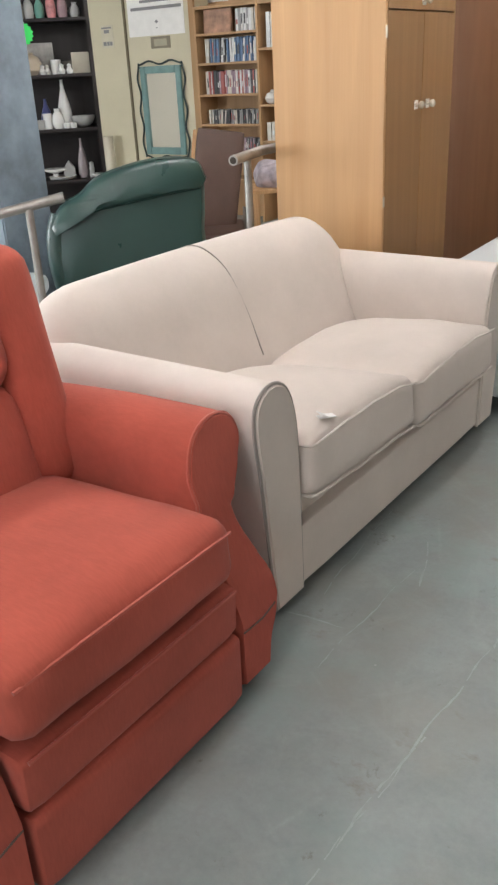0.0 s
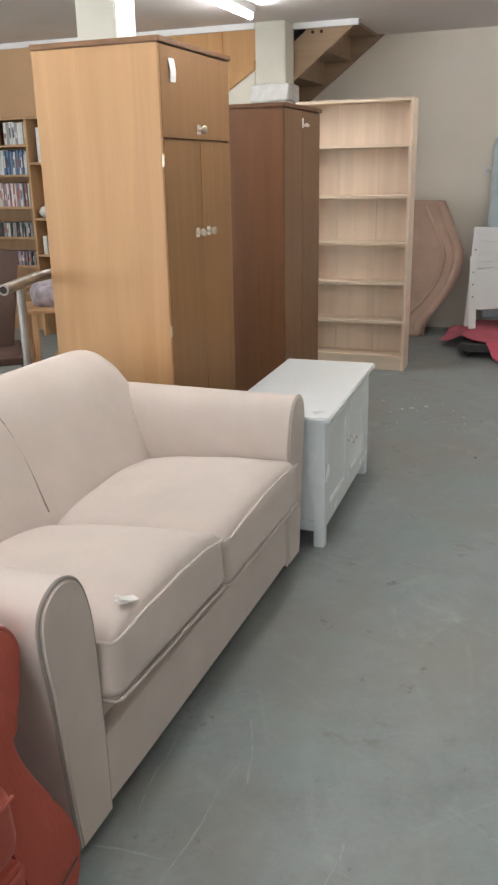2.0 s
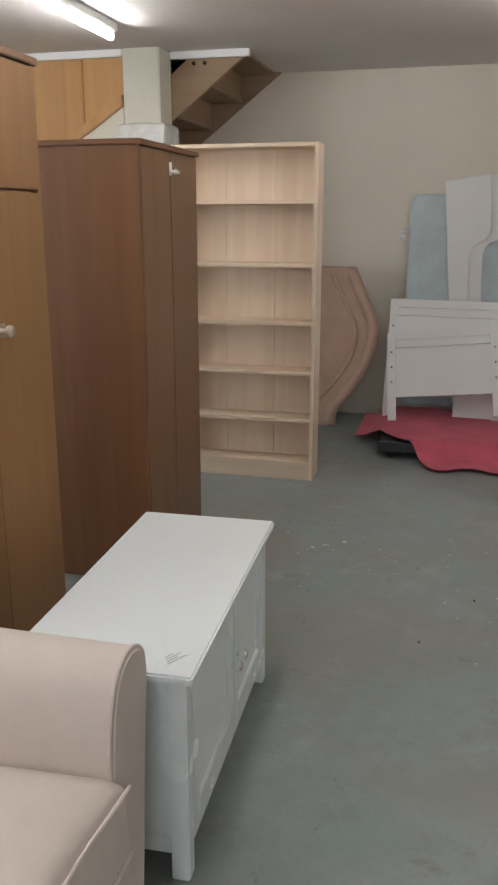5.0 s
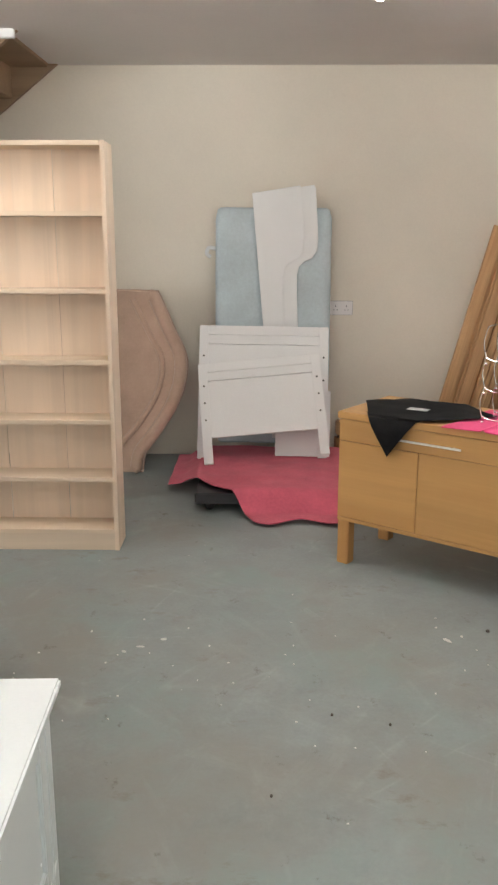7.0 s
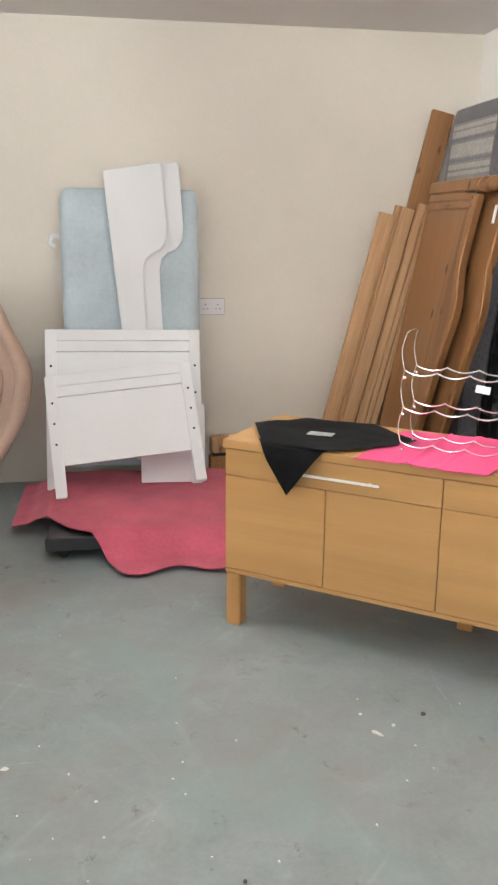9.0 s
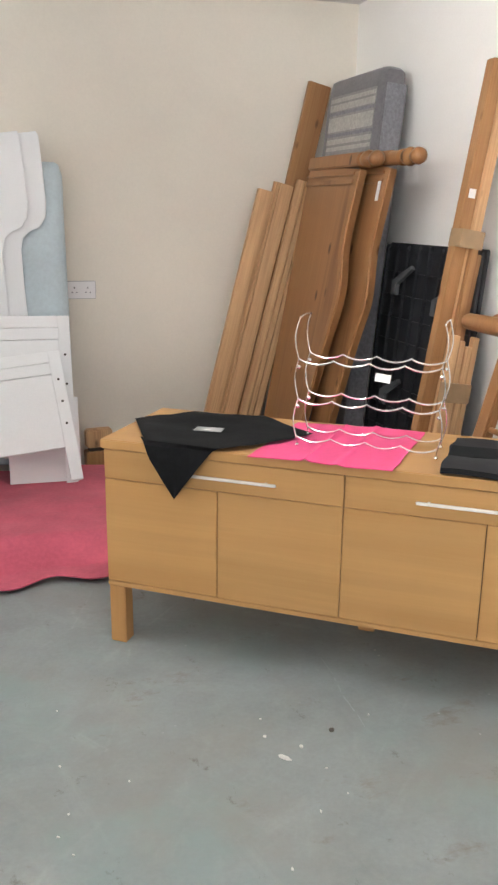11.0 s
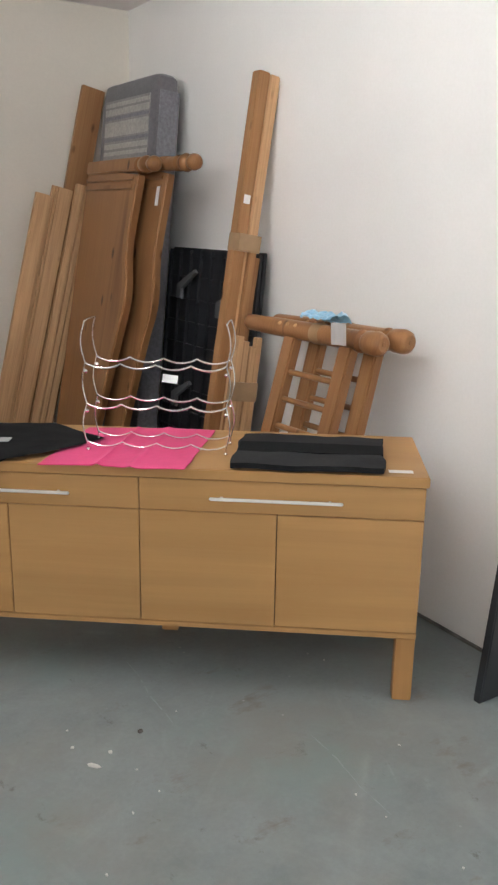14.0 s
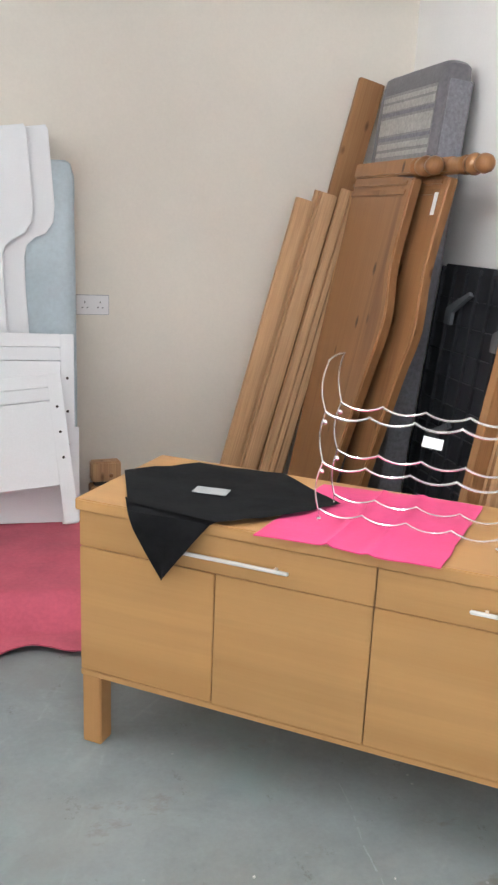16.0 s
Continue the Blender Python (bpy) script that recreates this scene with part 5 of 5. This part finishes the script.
def media_shelf():
    s = thing("shelf_unit", pose(0, 7.2, 0), "tan wooden shelf unit filled with films and books", "shelf")
    for x in (-4.335, -3.655, -3.30):
        part("upright", box(x, 0, 0, x + 0.022, 0.27, 1.845, 0.002), SHELFTAN, s)
    part("back", box(-4.312, 0.262, 0, -3.301, 0.27, 1.84), SHELFTAN, s)
    for z in (0.36, 0.60, 0.845, 1.10, 1.363, 1.605):
        part("shelf", box(-4.3125, 0.004, z, -3.6555, 0.26, z + 0.02, 0.002), SHELFTAN, s)
    for z in (0.40, 0.70, 1.005, 1.46):
        part("shelf", box(-3.6325, 0.004, z, -3.3005, 0.26, z + 0.02, 0.002), SHELFTAN, s)
    part("top", box(-4.3125, 0.004, 1.82, -3.3005, 0.26, 1.845, 0.002), SHELFTAN, s)


media_shelf()
SPINES = [plain("spine_%s" % k, c, 0.45, var=0.15, scale=40) for k, c in (("cream", (0.6, 0.56, 0.5)), ("black", (0.04, 0.04, 0.045)), ("blue", (0.09, 0.16, 0.28)), ("red", (0.35, 0.09, 0.08)), ("grey", (0.3, 0.3, 0.3)), ("white", (0.66, 0.66, 0.66)), ("mauve", (0.32, 0.22, 0.27)))]
rnd = random.Random(5)


def book_row(x0, x1, z, h, w, depth, kinds, label, category, lean=0.0):
    x = x0
    while x < x1:
        ww, hh = w * rnd.uniform(0.75, 1.3), h * rnd.uniform(0.93, 1.0)
        bm = box(0, 0, 0, ww * 0.93, depth, hh, 0.0015, seg=1)
        m = pose(x, 7.215 + rnd.uniform(0, 0.015), z, 0, (lean if rnd.random() < 0.5 else 0) * rnd.uniform(0.4, 1), 0)
        b = solo(category, bm, SPINES[rnd.choice(kinds)], m, label, category, "titles on the tan shelves")
        if rnd.random() < 0.6:
            part("title_block", box(ww * 0.2, -0.0012, hh * 0.3, ww * 0.72, 0.0, hh * rnd.uniform(0.5, 0.85)), SPINES[rnd.choice((0, 5, 1, 3))], b)
        x += ww


book_row(-4.24, -3.68, 1.3835, 0.2, 0.021, 0.14, (1, 2, 2, 5, 0, 4), "film case standing on a tan shelf", "film_case", 6)
book_row(-4.25, -3.68, 1.1205, 0.2, 0.018, 0.14, (6, 5, 0, 1, 3, 6), "film case standing on a tan shelf", "film_case")
book_row(-4.24, -3.66, 0.8655, 0.125, 0.013, 0.13, (1, 4, 0, 1, 4), "disc case standing on a tan shelf", "disc_case", 9)
book_row(-3.98, -3.67, 0.6205, 0.125, 0.013, 0.13, (1, 6, 4, 1), "disc case standing on a tan shelf", "disc_case", 7)
book_row(-3.88, -3.68, 1.6255, 0.18, 0.026, 0.14, (5, 0, 5, 4), "pale book standing on a tan shelf", "book")
book_row(-3.56, -3.40, 1.4805, 0.28, 0.04, 0.2, (0, 5), "large pale book standing on a tan shelf", "book")
book_row(-3.58, -3.45, 0.7205, 0.16, 0.035, 0.14, (0, 4), "book standing on a tan shelf", "book")
solo("picture_book", box(0, 0, 0, 0.30, 0.03, 0.19, 0.002), plain("brown_cover", (0.36, 0.2, 0.13), 0.5, var=0.5, scale=12), pose(-4.24, 7.225, 1.6255, -4, 0, 0), "brown illustrated book facing forward", "book")


def pot(name, prof, mat, x, y, z, label, category, n=16):
    return solo(name, lathe(prof, n), mat, pose(x, y, z), label, category, smooth=True)


CHINA = plain("white_china", (0.72, 0.72, 0.7), 0.2, var=0.04, relief=0)
pot("teapot", [(0.03, 0), (0.06, 0.02), (0.07, 0.05), (0.05, 0.09), (0.02, 0.1), (0.015, 0.115), (0.001, 0.12)], CHINA, -3.56, 7.29, 1.025, "small white china pot on a shelf", "pot")


# dark shelf with ornaments, turned towards the room's corner
DS = pose(-3.7, 4.9, 0, 0, 0, 45)


def dark_shelf():
    s = thing("display_shelf", DS, "black-brown shelf unit full of china ornaments", "shelf")
    for x in (-0.46, 0.235):
        part("side", box(x, 0, 0, x + 0.025, 0.3, 2.0, 0.002), BLACKBROWN, s)
    part("back", box(-0.434, 0.29, 0, 0.234, 0.3, 2.0), BLACKBROWN, s)
    for z in (0.05, 0.335, 0.645, 0.985, 1.33, 1.67, 1.98):
        part("shelf", box(-0.4345, 0.004, z, 0.2345, 0.289, z + 0.02, 0.002), BLACKBROWN, s)


dark_shelf()


def orn(prof, mat, x, y, shelf_z, label, category="ornament", n=14):
    o = solo(category.replace(" ", "_"), lathe(prof, n), mat, DS @ pose(x, y, shelf_z + 0.0205), label, category, "ornaments on the dark shelf", smooth=True)
    return o


GREYCH = plain("grey_glaze", (0.38, 0.38, 0.37), 0.3, var=0.1)
BROWNCH = plain("grey_brown_dirt", (0.10, 0.09, 0.075), 0.9)
BLUECH = plain("blue_glaze", (0.07, 0.08, 0.22), 0.3, var=0.2)
PINKCH = plain("pink_glaze", (0.5, 0.2, 0.2), 0.3, var=0.4, scale=20)
GREENCH = plain("green_glaze", (0.12, 0.3, 0.24), 0.3, var=0.2)
bottle = [(0.04, 0), (0.05, 0.04), (0.046, 0.12), (0.03, 0.19), (0.014, 0.25), (0.01, 0.3), (0.013, 0.31)]
orn(bottle, CHINA, 0.02, 0.12, 0.985, "tall white bottle-shaped vase standing on the dark shelf", "vase")
orn([(r * 0.75, z * 0.85) for r, z in bottle], plain("mauve_glaze", (0.3, 0.26, 0.27), 0.35), 0.10, 0.12, 0.645, "mauve bottle-shaped vase standing on the dark shelf", "vase")
orn([(r * 0.9, z * 0.62) for r, z in bottle], BLUECH, -0.11, 0.18, 0.985, "dark blue vase standing on the dark shelf", "vase")
orn([(0.02, 0), (0.06, 0.02), (0.08, 0.055), (0.082, 0.075), (0.074, 0.076), (0.05, 0.03), (0.001, 0.02)], GREYCH, 0.14, 0.1, 0.985, "grey cut-glass bowl standing on the dark shelf", "bowl")
orn([(0.03, 0), (0.033, 0.1), (0.03, 0.1), (0.028, 0.01), (0.001, 0.008)], CHINA, -0.10, 0.07, 0.985, "white beaker standing on the dark shelf", "beaker")
orn([(0.03, 0), (0.045, 0.04), (0.035, 0.09), (0.02, 0.11), (0.024, 0.13)], CHINA, -0.03, 0.06, 0.985, "round white vase standing on the dark shelf", "vase")
for x in (0.025, 0.07):
    orn([(0.02, 0), (0.026, 0.015), (0.026, 0.035), (0.001, 0.04)], CHINA, x, 0.045, 0.985, "small white pot standing on the dark shelf", "pot")
orn([(0.03, 0), (0.04, 0.02), (0.042, 0.06), (0.038, 0.06), (0.001, 0.01)], GREYCH, -0.16, 0.06, 0.985, "small grey bowl standing on the dark shelf", "bowl")
orn([(0.04, 0), (0.075, 0.03), (0.08, 0.07), (0.06, 0.11), (0.03, 0.125), (0.03, 0.14)], plain("buff_glaze", (0.5, 0.42, 0.32), 0.35), -0.17, 0.1, 1.33, "round buff and brown jar standing on the dark shelf", "jar")
orn([(0.032, 0), (0.036, 0.09), (0.032, 0.09), (0.03, 0.01), (0.001, 0.008)], CHINA, 0.0, 0.1, 1.33, "white mug with a printed band", "mug")
orn([(0.032, 0), (0.036, 0.08), (0.032, 0.08), (0.03, 0.01), (0.001, 0.008)], BROWNCH, 0.075, 0.12, 1.33, "dark mug standing on the dark shelf", "mug")
for x, y in ((-0.09, 0.06), (-0.06, 0.09), (0.04, 0.05), (0.09, 0.05)):
    orn([(0.018, 0), (0.024, 0.02), (0.012, 0.04), (0.015, 0.055), (0.001, 0.065)], CHINA, x, y, 1.33, "small white figurine standing on the dark shelf", "figurine")
solo("box_lid", box(-0.06, 0, 0, 0.06, 0.02, 0.13, 0.003), plain("cream_box", (0.6, 0.56, 0.46), 0.7), DS @ pose(0.17, 0.1, 1.3505), "cream printed box standing on the dark shelf", "box")
solo("picture_card", box(-0.12, 0, 0, 0.12, 0.01, 0.2, 0.002), plain("grey_picture", (0.42, 0.4, 0.38), 0.6, var=0.3, scale=14), DS @ pose(-0.13, 0.2, 1.3505), "pale picture card behind the jars", "picture")
orn([(0.04, 0), (0.045, 0.012), (0.02, 0.02), (0.018, 0.04), (0.075, 0.06), (0.08, 0.075), (0.001, 0.07)], CHINA, -0.10, 0.1, 0.645, "white china dish on a foot standing on the dark shelf", "dish")
orn([(0.05, 0), (0.09, 0.012), (0.1, 0.024), (0.001, 0.012)], CHINA, -0.05, 0.07, 0.645, "white oval plate standing on the dark shelf", "plate")
solo("house_ornament", prism([(-0.04, 0), (0.04, 0), (0.04, 0.07), (0.0, 0.12), (-0.04, 0.07)], 0.06, "y", 0, 0.004), GREYCH, DS @ pose(0.0, 0.1, 0.6655), "small grey china house standing on the dark shelf", "ornament")
orn([(0.02, 0), (0.022, 0.02), (0.016, 0.04), (0.02, 0.06), (0.014, 0.08), (0.016, 0.1), (0.001, 0.11)], GREYCH, 0.16, 0.08, 0.645, "small grey stacked figurine standing on the dark shelf", "figurine")
orn([(0.02, 0), (0.05, 0.025), (0.052, 0.03), (0.001, 0.02)], CHINA, 0.2, 0.06, 0.645, "small white saucer standing on the dark shelf", "saucer")
orn([(0.02, 0), (0.02, 0.09), (0.001, 0.095)], CHINA, -0.21, 0.08, 0.645, "white candle standing on the dark shelf", "candle")
for x, h, mat, lab in ((-0.19, 0.12, BROWNCH, "brown ornament"), (-0.13, 0.14, GREYCH, "grey jug"), (-0.06, 0.13, GREENCH, "green glass jug"), (0.015, 0.16, PINKCH, "red and white ornament"), (0.09, 0.15, plain("mauve_china", (0.36, 0.24, 0.26), 0.4), "mauve vase"), (0.17, 0.09, GREYCH, "pale candle holder")):
    orn([(0.026, 0), (0.034, h * 0.25), (0.03, h * 0.6), (0.014, h * 0.85), (0.018, h)], mat, x, 0.09, 1.67, lab + " on the dark shelf")
star = [((0.075 if k % 2 else 0.064) * math.cos(math.pi * k / 16), (0.075 if k % 2 else 0.064) * math.sin(math.pi * k / 16)) for k in range(32)]
solo("price_star", prism(star, 0.003, "y"), plain("neon_green_card", (0.06, 0.82, 0.16), 0.6, var=0.03, relief=0), DS @ pose(-0.185, -0.012, 1.60), "fluorescent green star-shaped price card", "price card")
pot("cream_vase", [(0.055, 0), (0.06, 0.1), (0.055, 0.4), (0.05, 0.62), (0.054, 0.63), (0.045, 0.63), (0.045, 0.1), (0.001, 0.09)], plain("cream_glaze", (0.68, 0.62, 0.5), 0.25, var=0.05), -5.48, 7.12, 0.13, "tall cream cylinder vase on a plinth", "vase")
solo("plinth", box(-0.1, -0.1, 0, 0.1, 0.1, 0.1295, 0.004), CREAMDOOR, pose(-5.48, 7.12, 0), "low cream painted square plinth", "plinth")


def leather_chair():
    """A green leather swivel chair seen from behind."""
    c = thing("leather_armchair", pose(-2.0, 3.74, 0, 0, 0, 45), "dark green leather recliner chair seen from behind", "armchair")
    outline = [(-0.37, 0.30), (-0.425, 0.42), (-0.415, 0.66), (-0.36, 0.755), (-0.27, 0.80), (-0.17, 0.875), (0.03, 0.93), (0.20, 0.945), (0.315, 0.925), (0.36, 0.84), (0.345, 0.6), (0.30, 0.30)]
    run = [(p.x, p.z) for p in spline([(a, 0, b) for a, b in outline], 5, True)]
    cx, cz = -0.03, 0.62
    loops = []
    for y, k in ((-0.01, 0.80), (0.0, 0.93), (0.03, 0.985), (0.09, 1.0), (0.15, 0.985), (0.2, 0.92), (0.22, 0.75)):
        loops.append([(cx + (a - cx) * k, y + 0.12 * (b - 0.3) + 0.004 * noise.noise(Vector((a * 8, b * 8, y))), cz + (b - cz) * k) for a, b in run])
    part("backrest", loft(loops), LEATHER, c, smooth=True)
    def back_y(z):
        return 0.12 * (z - 0.3)
    seam = spline([(-0.40, 0.0, 0.62), (-0.33, -0.004, 0.69), (-0.2, -0.008, 0.725), (0.08, -0.008, 0.765), (0.335, -0.002, 0.80)], 6)
    part("seam", tube([(p.x, p.y + back_y(p.z) - 0.002, p.z) for p in seam], 0.006, 6), LEATHER, c, smooth=True)
    # padded head of the back above the seam, and a roll down its edge
    crown = [Vector((a, 0, b)) for a, b in ((-0.415, 0.66), (-0.36, 0.755), (-0.27, 0.80), (-0.17, 0.875), (0.03, 0.93), (0.20, 0.945), (0.315, 0.925), (0.36, 0.84))]
    lip = [p for p in seam] + spline(crown[::-1], 5)
    mx, mz = sum(p.x for p in lip) / len(lip), sum(p.z for p in lip) / len(lip)
    loops = []
    for k, out in ((0.97, 0.07), (1.02, 0.02), (1.0, -0.012), (0.93, -0.03), (0.75, -0.044), (0.4, -0.052)):
        loops.append([(mx + (p.x - mx) * k, out + back_y(p.z) + 0.003 * noise.noise(Vector((p.x * 14, p.z * 30, 2.0))), mz + (p.z - mz) * k) for p in lip])
    part("head_pad", loft(loops), LEATHER, c, "padded leather head", True)
    edge = spline([(-0.375, 0.05, 0.30), (-0.405, 0.06, 0.44), (-0.405, 0.075, 0.60), (-0.37, 0.085, 0.71)], 6)
    part("side_roll", tube([tuple(p) for p in edge], 0.05, 14), LEATHER, c, "padded side roll", True)
    part("seat", moved(soft_box(0.62, 0.55, 0.16, 0.06, 8), pose(-0.04, 0.42, 0.40)), LEATHER, c, smooth=True)
    for x in (-0.39, 0.30):
        part("arm", moved(soft_box(0.1, 0.5, 0.2, 0.045, 8), pose(x, 0.42, 0.52)), LEATHER, c, smooth=True)
    part("pedestal", lathe([(0.25, 0), (0.25, 0.03), (0.04, 0.05), (0.035, 0.33)], 18), BLACKPL, c).matrix_local = pose(-0.04, 0.4, 0)


leather_chair()


def rail(name, pts, posts, label):
    r = thing(name, I4, label, "handrail", "steel handrails")
    part("rail", tube(pts, 0.021, 14), RAILMETAL, r, smooth=True)
    for x, y, z in posts:
        part("post", tube([(x, y, 0), (x, y, z)], 0.017, 12), RAILMETAL, r, smooth=True)
        part("flange", lathe([(0.05, 0), (0.05, 0.006), (0.02, 0.008)], 16), RAILMETAL, r).matrix_local = pose(x, y, 0)
    d = (Vector(pts[1]) - Vector(pts[0])).normalized()
    part("open_end", tube([Vector(pts[0]) - d * 0.002, Vector(pts[0]) - d * 0.0005], 0.014, 12), SHADOWGAP, r)


rail("handrail", [(-1.222, 3.515, 0.99), (-1.28, 3.80, 1.0), (-1.31, 4.4, 1.0)], [(-1.255, 3.66, 0.99)], "worn steel tube handrail on posts")
rail("handrail", [(-1.79, 3.10, 0.882), (-2.0, 2.91, 0.828), (-2.9, 2.1, 0.6)], [(-1.90, 3.0, 0.85), (-2.7, 2.28, 0.64)], "worn steel tube handrail sloping down")


def pale_stool():
    s = thing("footstool", pose(-2.30, 3.02, 0, 0, 0, 40), "pale blue-grey padded footstool", "footstool")
    part("pad", moved(soft_box(0.5, 0.45, 0.1, 0.04, 8, 0.02), pose(0, 0, 0.43)), BLUEMAT, s, smooth=True)
    part("base", box(-0.22, -0.2, 0.0, 0.22, 0.2, 0.375, 0.008), plain("putty_fabric", (0.45, 0.42, 0.36), 0.9), s)


pale_stool()


def folded_chair():
    """A brown folding seat with a pale edge, leaning back."""
    c = thing("folding_chair", pose(-2.49, 4.95, 0, 0, 0, 38), "brown padded folding chair with a pale edge", "chair")
    part("back_pad", moved(soft_box(0.30, 0.05, 0.62, 0.018, 8), pose(0.05, 0.03, 0.68, -8, 9, 0)), BROWNSUEDE, c, smooth=True)
    part("edge", moved(box(-0.012, -0.02, -0.31, 0.012, 0.03, 0.32, 0.004), pose(-0.115, 0.03, 0.68, -8, 9, 0)), PINEPALE, c, "pale wooden edge")
    part("seat_pad", moved(soft_box(0.34, 0.36, 0.06, 0.02, 8), pose(0.04, -0.06, 0.385, 6, 0, 0)), BROWNSUEDE, c, smooth=True)
    for x in (-0.1, 0.2):
        part("leg", tube([(x, -0.2, 0), (x + 0.02, 0.12, 0.5)], 0.012, 8), RAILMETAL, c, smooth=True)
        part("leg", tube([(x, 0.2, 0), (x, -0.14, 0.37)], 0.012, 8), RAILMETAL, c, smooth=True)


folded_chair()


def side_table():
    t = thing("table", pose(-2.22, 5.35, 0, 0, 0, 40), "small worn pale wooden side table", "table")
    part("top", box(-0.2, -0.2, 0.60, 0.24, 0.2, 0.622, 0.003), PINEPALE, t)
    for x in (-0.17, 0.2):
        for y in (-0.17, 0.17):
            part("leg", box(x - 0.018, y - 0.018, 0, x + 0.018, y + 0.018, 0.5995, 0.003), PINEPALE, t)
    for y in (-0.17, 0.17):
        part("brace", tube([(-0.17, y, 0.12), (0.2, y, 0.52)], 0.01, 6), PINEPALE, t)


side_table()
solo("cloth_heap", soft_box(0.30, 0.22, 0.13, 0.05, 14, 0.03, 0, 0.05, 3), plain("lilac_cloth", (0.45, 0.4, 0.44), 0.9, var=0.35, scale=18), pose(-2.22, 5.33, 0.678, 0, 0, 30), "heap of crumpled lilac and white cloth", "cloth", smooth=True)
solo("cardboard_box", box(-0.17, -0.15, 0, 0.17, 0.15, 0.36, 0.004), plain("cardboard", (0.5, 0.36, 0.22), 0.85, var=0.06, scale=5), pose(-1.78, 5.0, 0.0, 0, 0, 38), "plain brown cardboard box on the floor", "box")

# ---- flakes and crumbs on the floor ----
CHIPM = plain("plaster_flake", (0.66, 0.65, 0.62), 0.9)
rnd = random.Random(11)
spots = [(1.011, 5.898, 0.045, 0.016), (1.07, 5.93, 0.015, 0.012), (0.99, 6.0, 0.012, 0.01), (-0.154, 5.793, 0.022, 0.014), (-0.10, 5.83, 0.035, 0.01), (-0.024, 5.888, 0.025, 0.016)]
for k in range(26):
    spots.append((rnd.uniform(0.3, 1.9), rnd.uniform(4.9, 6.3), rnd.uniform(0.004, 0.010), rnd.uniform(0.004, 0.008)))
for k in range(18):
    spots.append((rnd.gauss(-0.1, 0.22), rnd.gauss(5.75, 0.16), rnd.uniform(0.005, 0.012), rnd.uniform(0.004, 0.008)))
for x, y, a, b in spots:
    n = 6
    pts = [(a / 2 * math.cos(2 * math.pi * k / n) * rnd.uniform(0.7, 1.1), b / 2 * math.sin(2 * math.pi * k / n) * rnd.uniform(0.7, 1.1)) for k in range(n)]
    solo("plaster_flake", prism(pts, 0.003, "z"), CHIPM, pose(x, y, 0.0002, 0, 0, rnd.uniform(0, 180)), "small white plaster flake on the floor", "flake", "flakes on the floor")
for x, y, a in ((1.176, 5.97, 0.014), (0.55, 5.40, 0.009), (0.72, 5.35, 0.006), (0.36, 5.02, 0.006)):
    solo("dirt_crumb", soft_box(a, a * 0.8, 0.01, 0.004, 3, 0, 0, 0.003, x), BROWNCH, pose(x, y, 0.0052), "dark crumb of dirt on the floor", "crumb", smooth=True)


# ---- long drag scratches in the floor paint ----
def scratch(bm, a, b, width, seed):
    """A thin broken pale streak from a to b, a hair proud of the paint."""
    r = random.Random(seed)
    a, b = Vector((*a, 0)), Vector((*b, 0))
    d = (b - a).normalized()
    side = Vector((-d.y, d.x, 0))
    steps = max(6, int((b - a).length / 0.02))
    last = None
    for k in range(steps + 1):
        p = a.lerp(b, k / steps) + side * (0.004 * math.sin(k * 0.5 + seed) + 0.0015 * r.uniform(-1, 1))
        w = 1.7 * width * (0.25 + 0.75 * r.random()) * (0.3 if k in (0, steps) else 1)
        row = [bm.verts.new(p - side * w + Vector((0, 0, 0.0005))), bm.verts.new(p + side * w + Vector((0, 0, 0.0005)))]
        if last and r.random() > 0.08:
            bm.faces.new((last[0], row[0], row[1], last[1]))
        last = row


scr = bmesh.new()
for k, (a, b, w) in enumerate((((0.37, 2.335), (0.329, 1.633), 0.0018), ((0.376, 2.40), (0.372, 2.34), 0.0022), ((0.033, 2.72), (0.112, 2.489), 0.002), ((-0.17, 2.193), (0.022, 2.22), 0.002), ((-0.153, 2.848), (-0.10, 2.30), 0.0015),
                               ((0.06, 2.56), (0.04, 2.05), 0.0014), ((0.36, 2.0), (0.30, 1.2), 0.0012), ((1.27, 5.96), (1.30, 6.34), 0.0016), ((1.55, 5.36), (1.58, 5.72), 0.0016), ((-0.30, 5.90), (0.06, 5.905), 0.0016))):
    scratch(scr, a, b, w, k + 3)
floor_scratches = solo("floor_scratches", scr, plain("scratched_paint", (0.29, 0.325, 0.32), 0.6, var=0.1, scale=30), I4, "long pale drag scratches in the floor paint", "scratches")
tagged(floor_scratches, "long pale drag scratches in the floor paint", "scratches", "", "stuff")
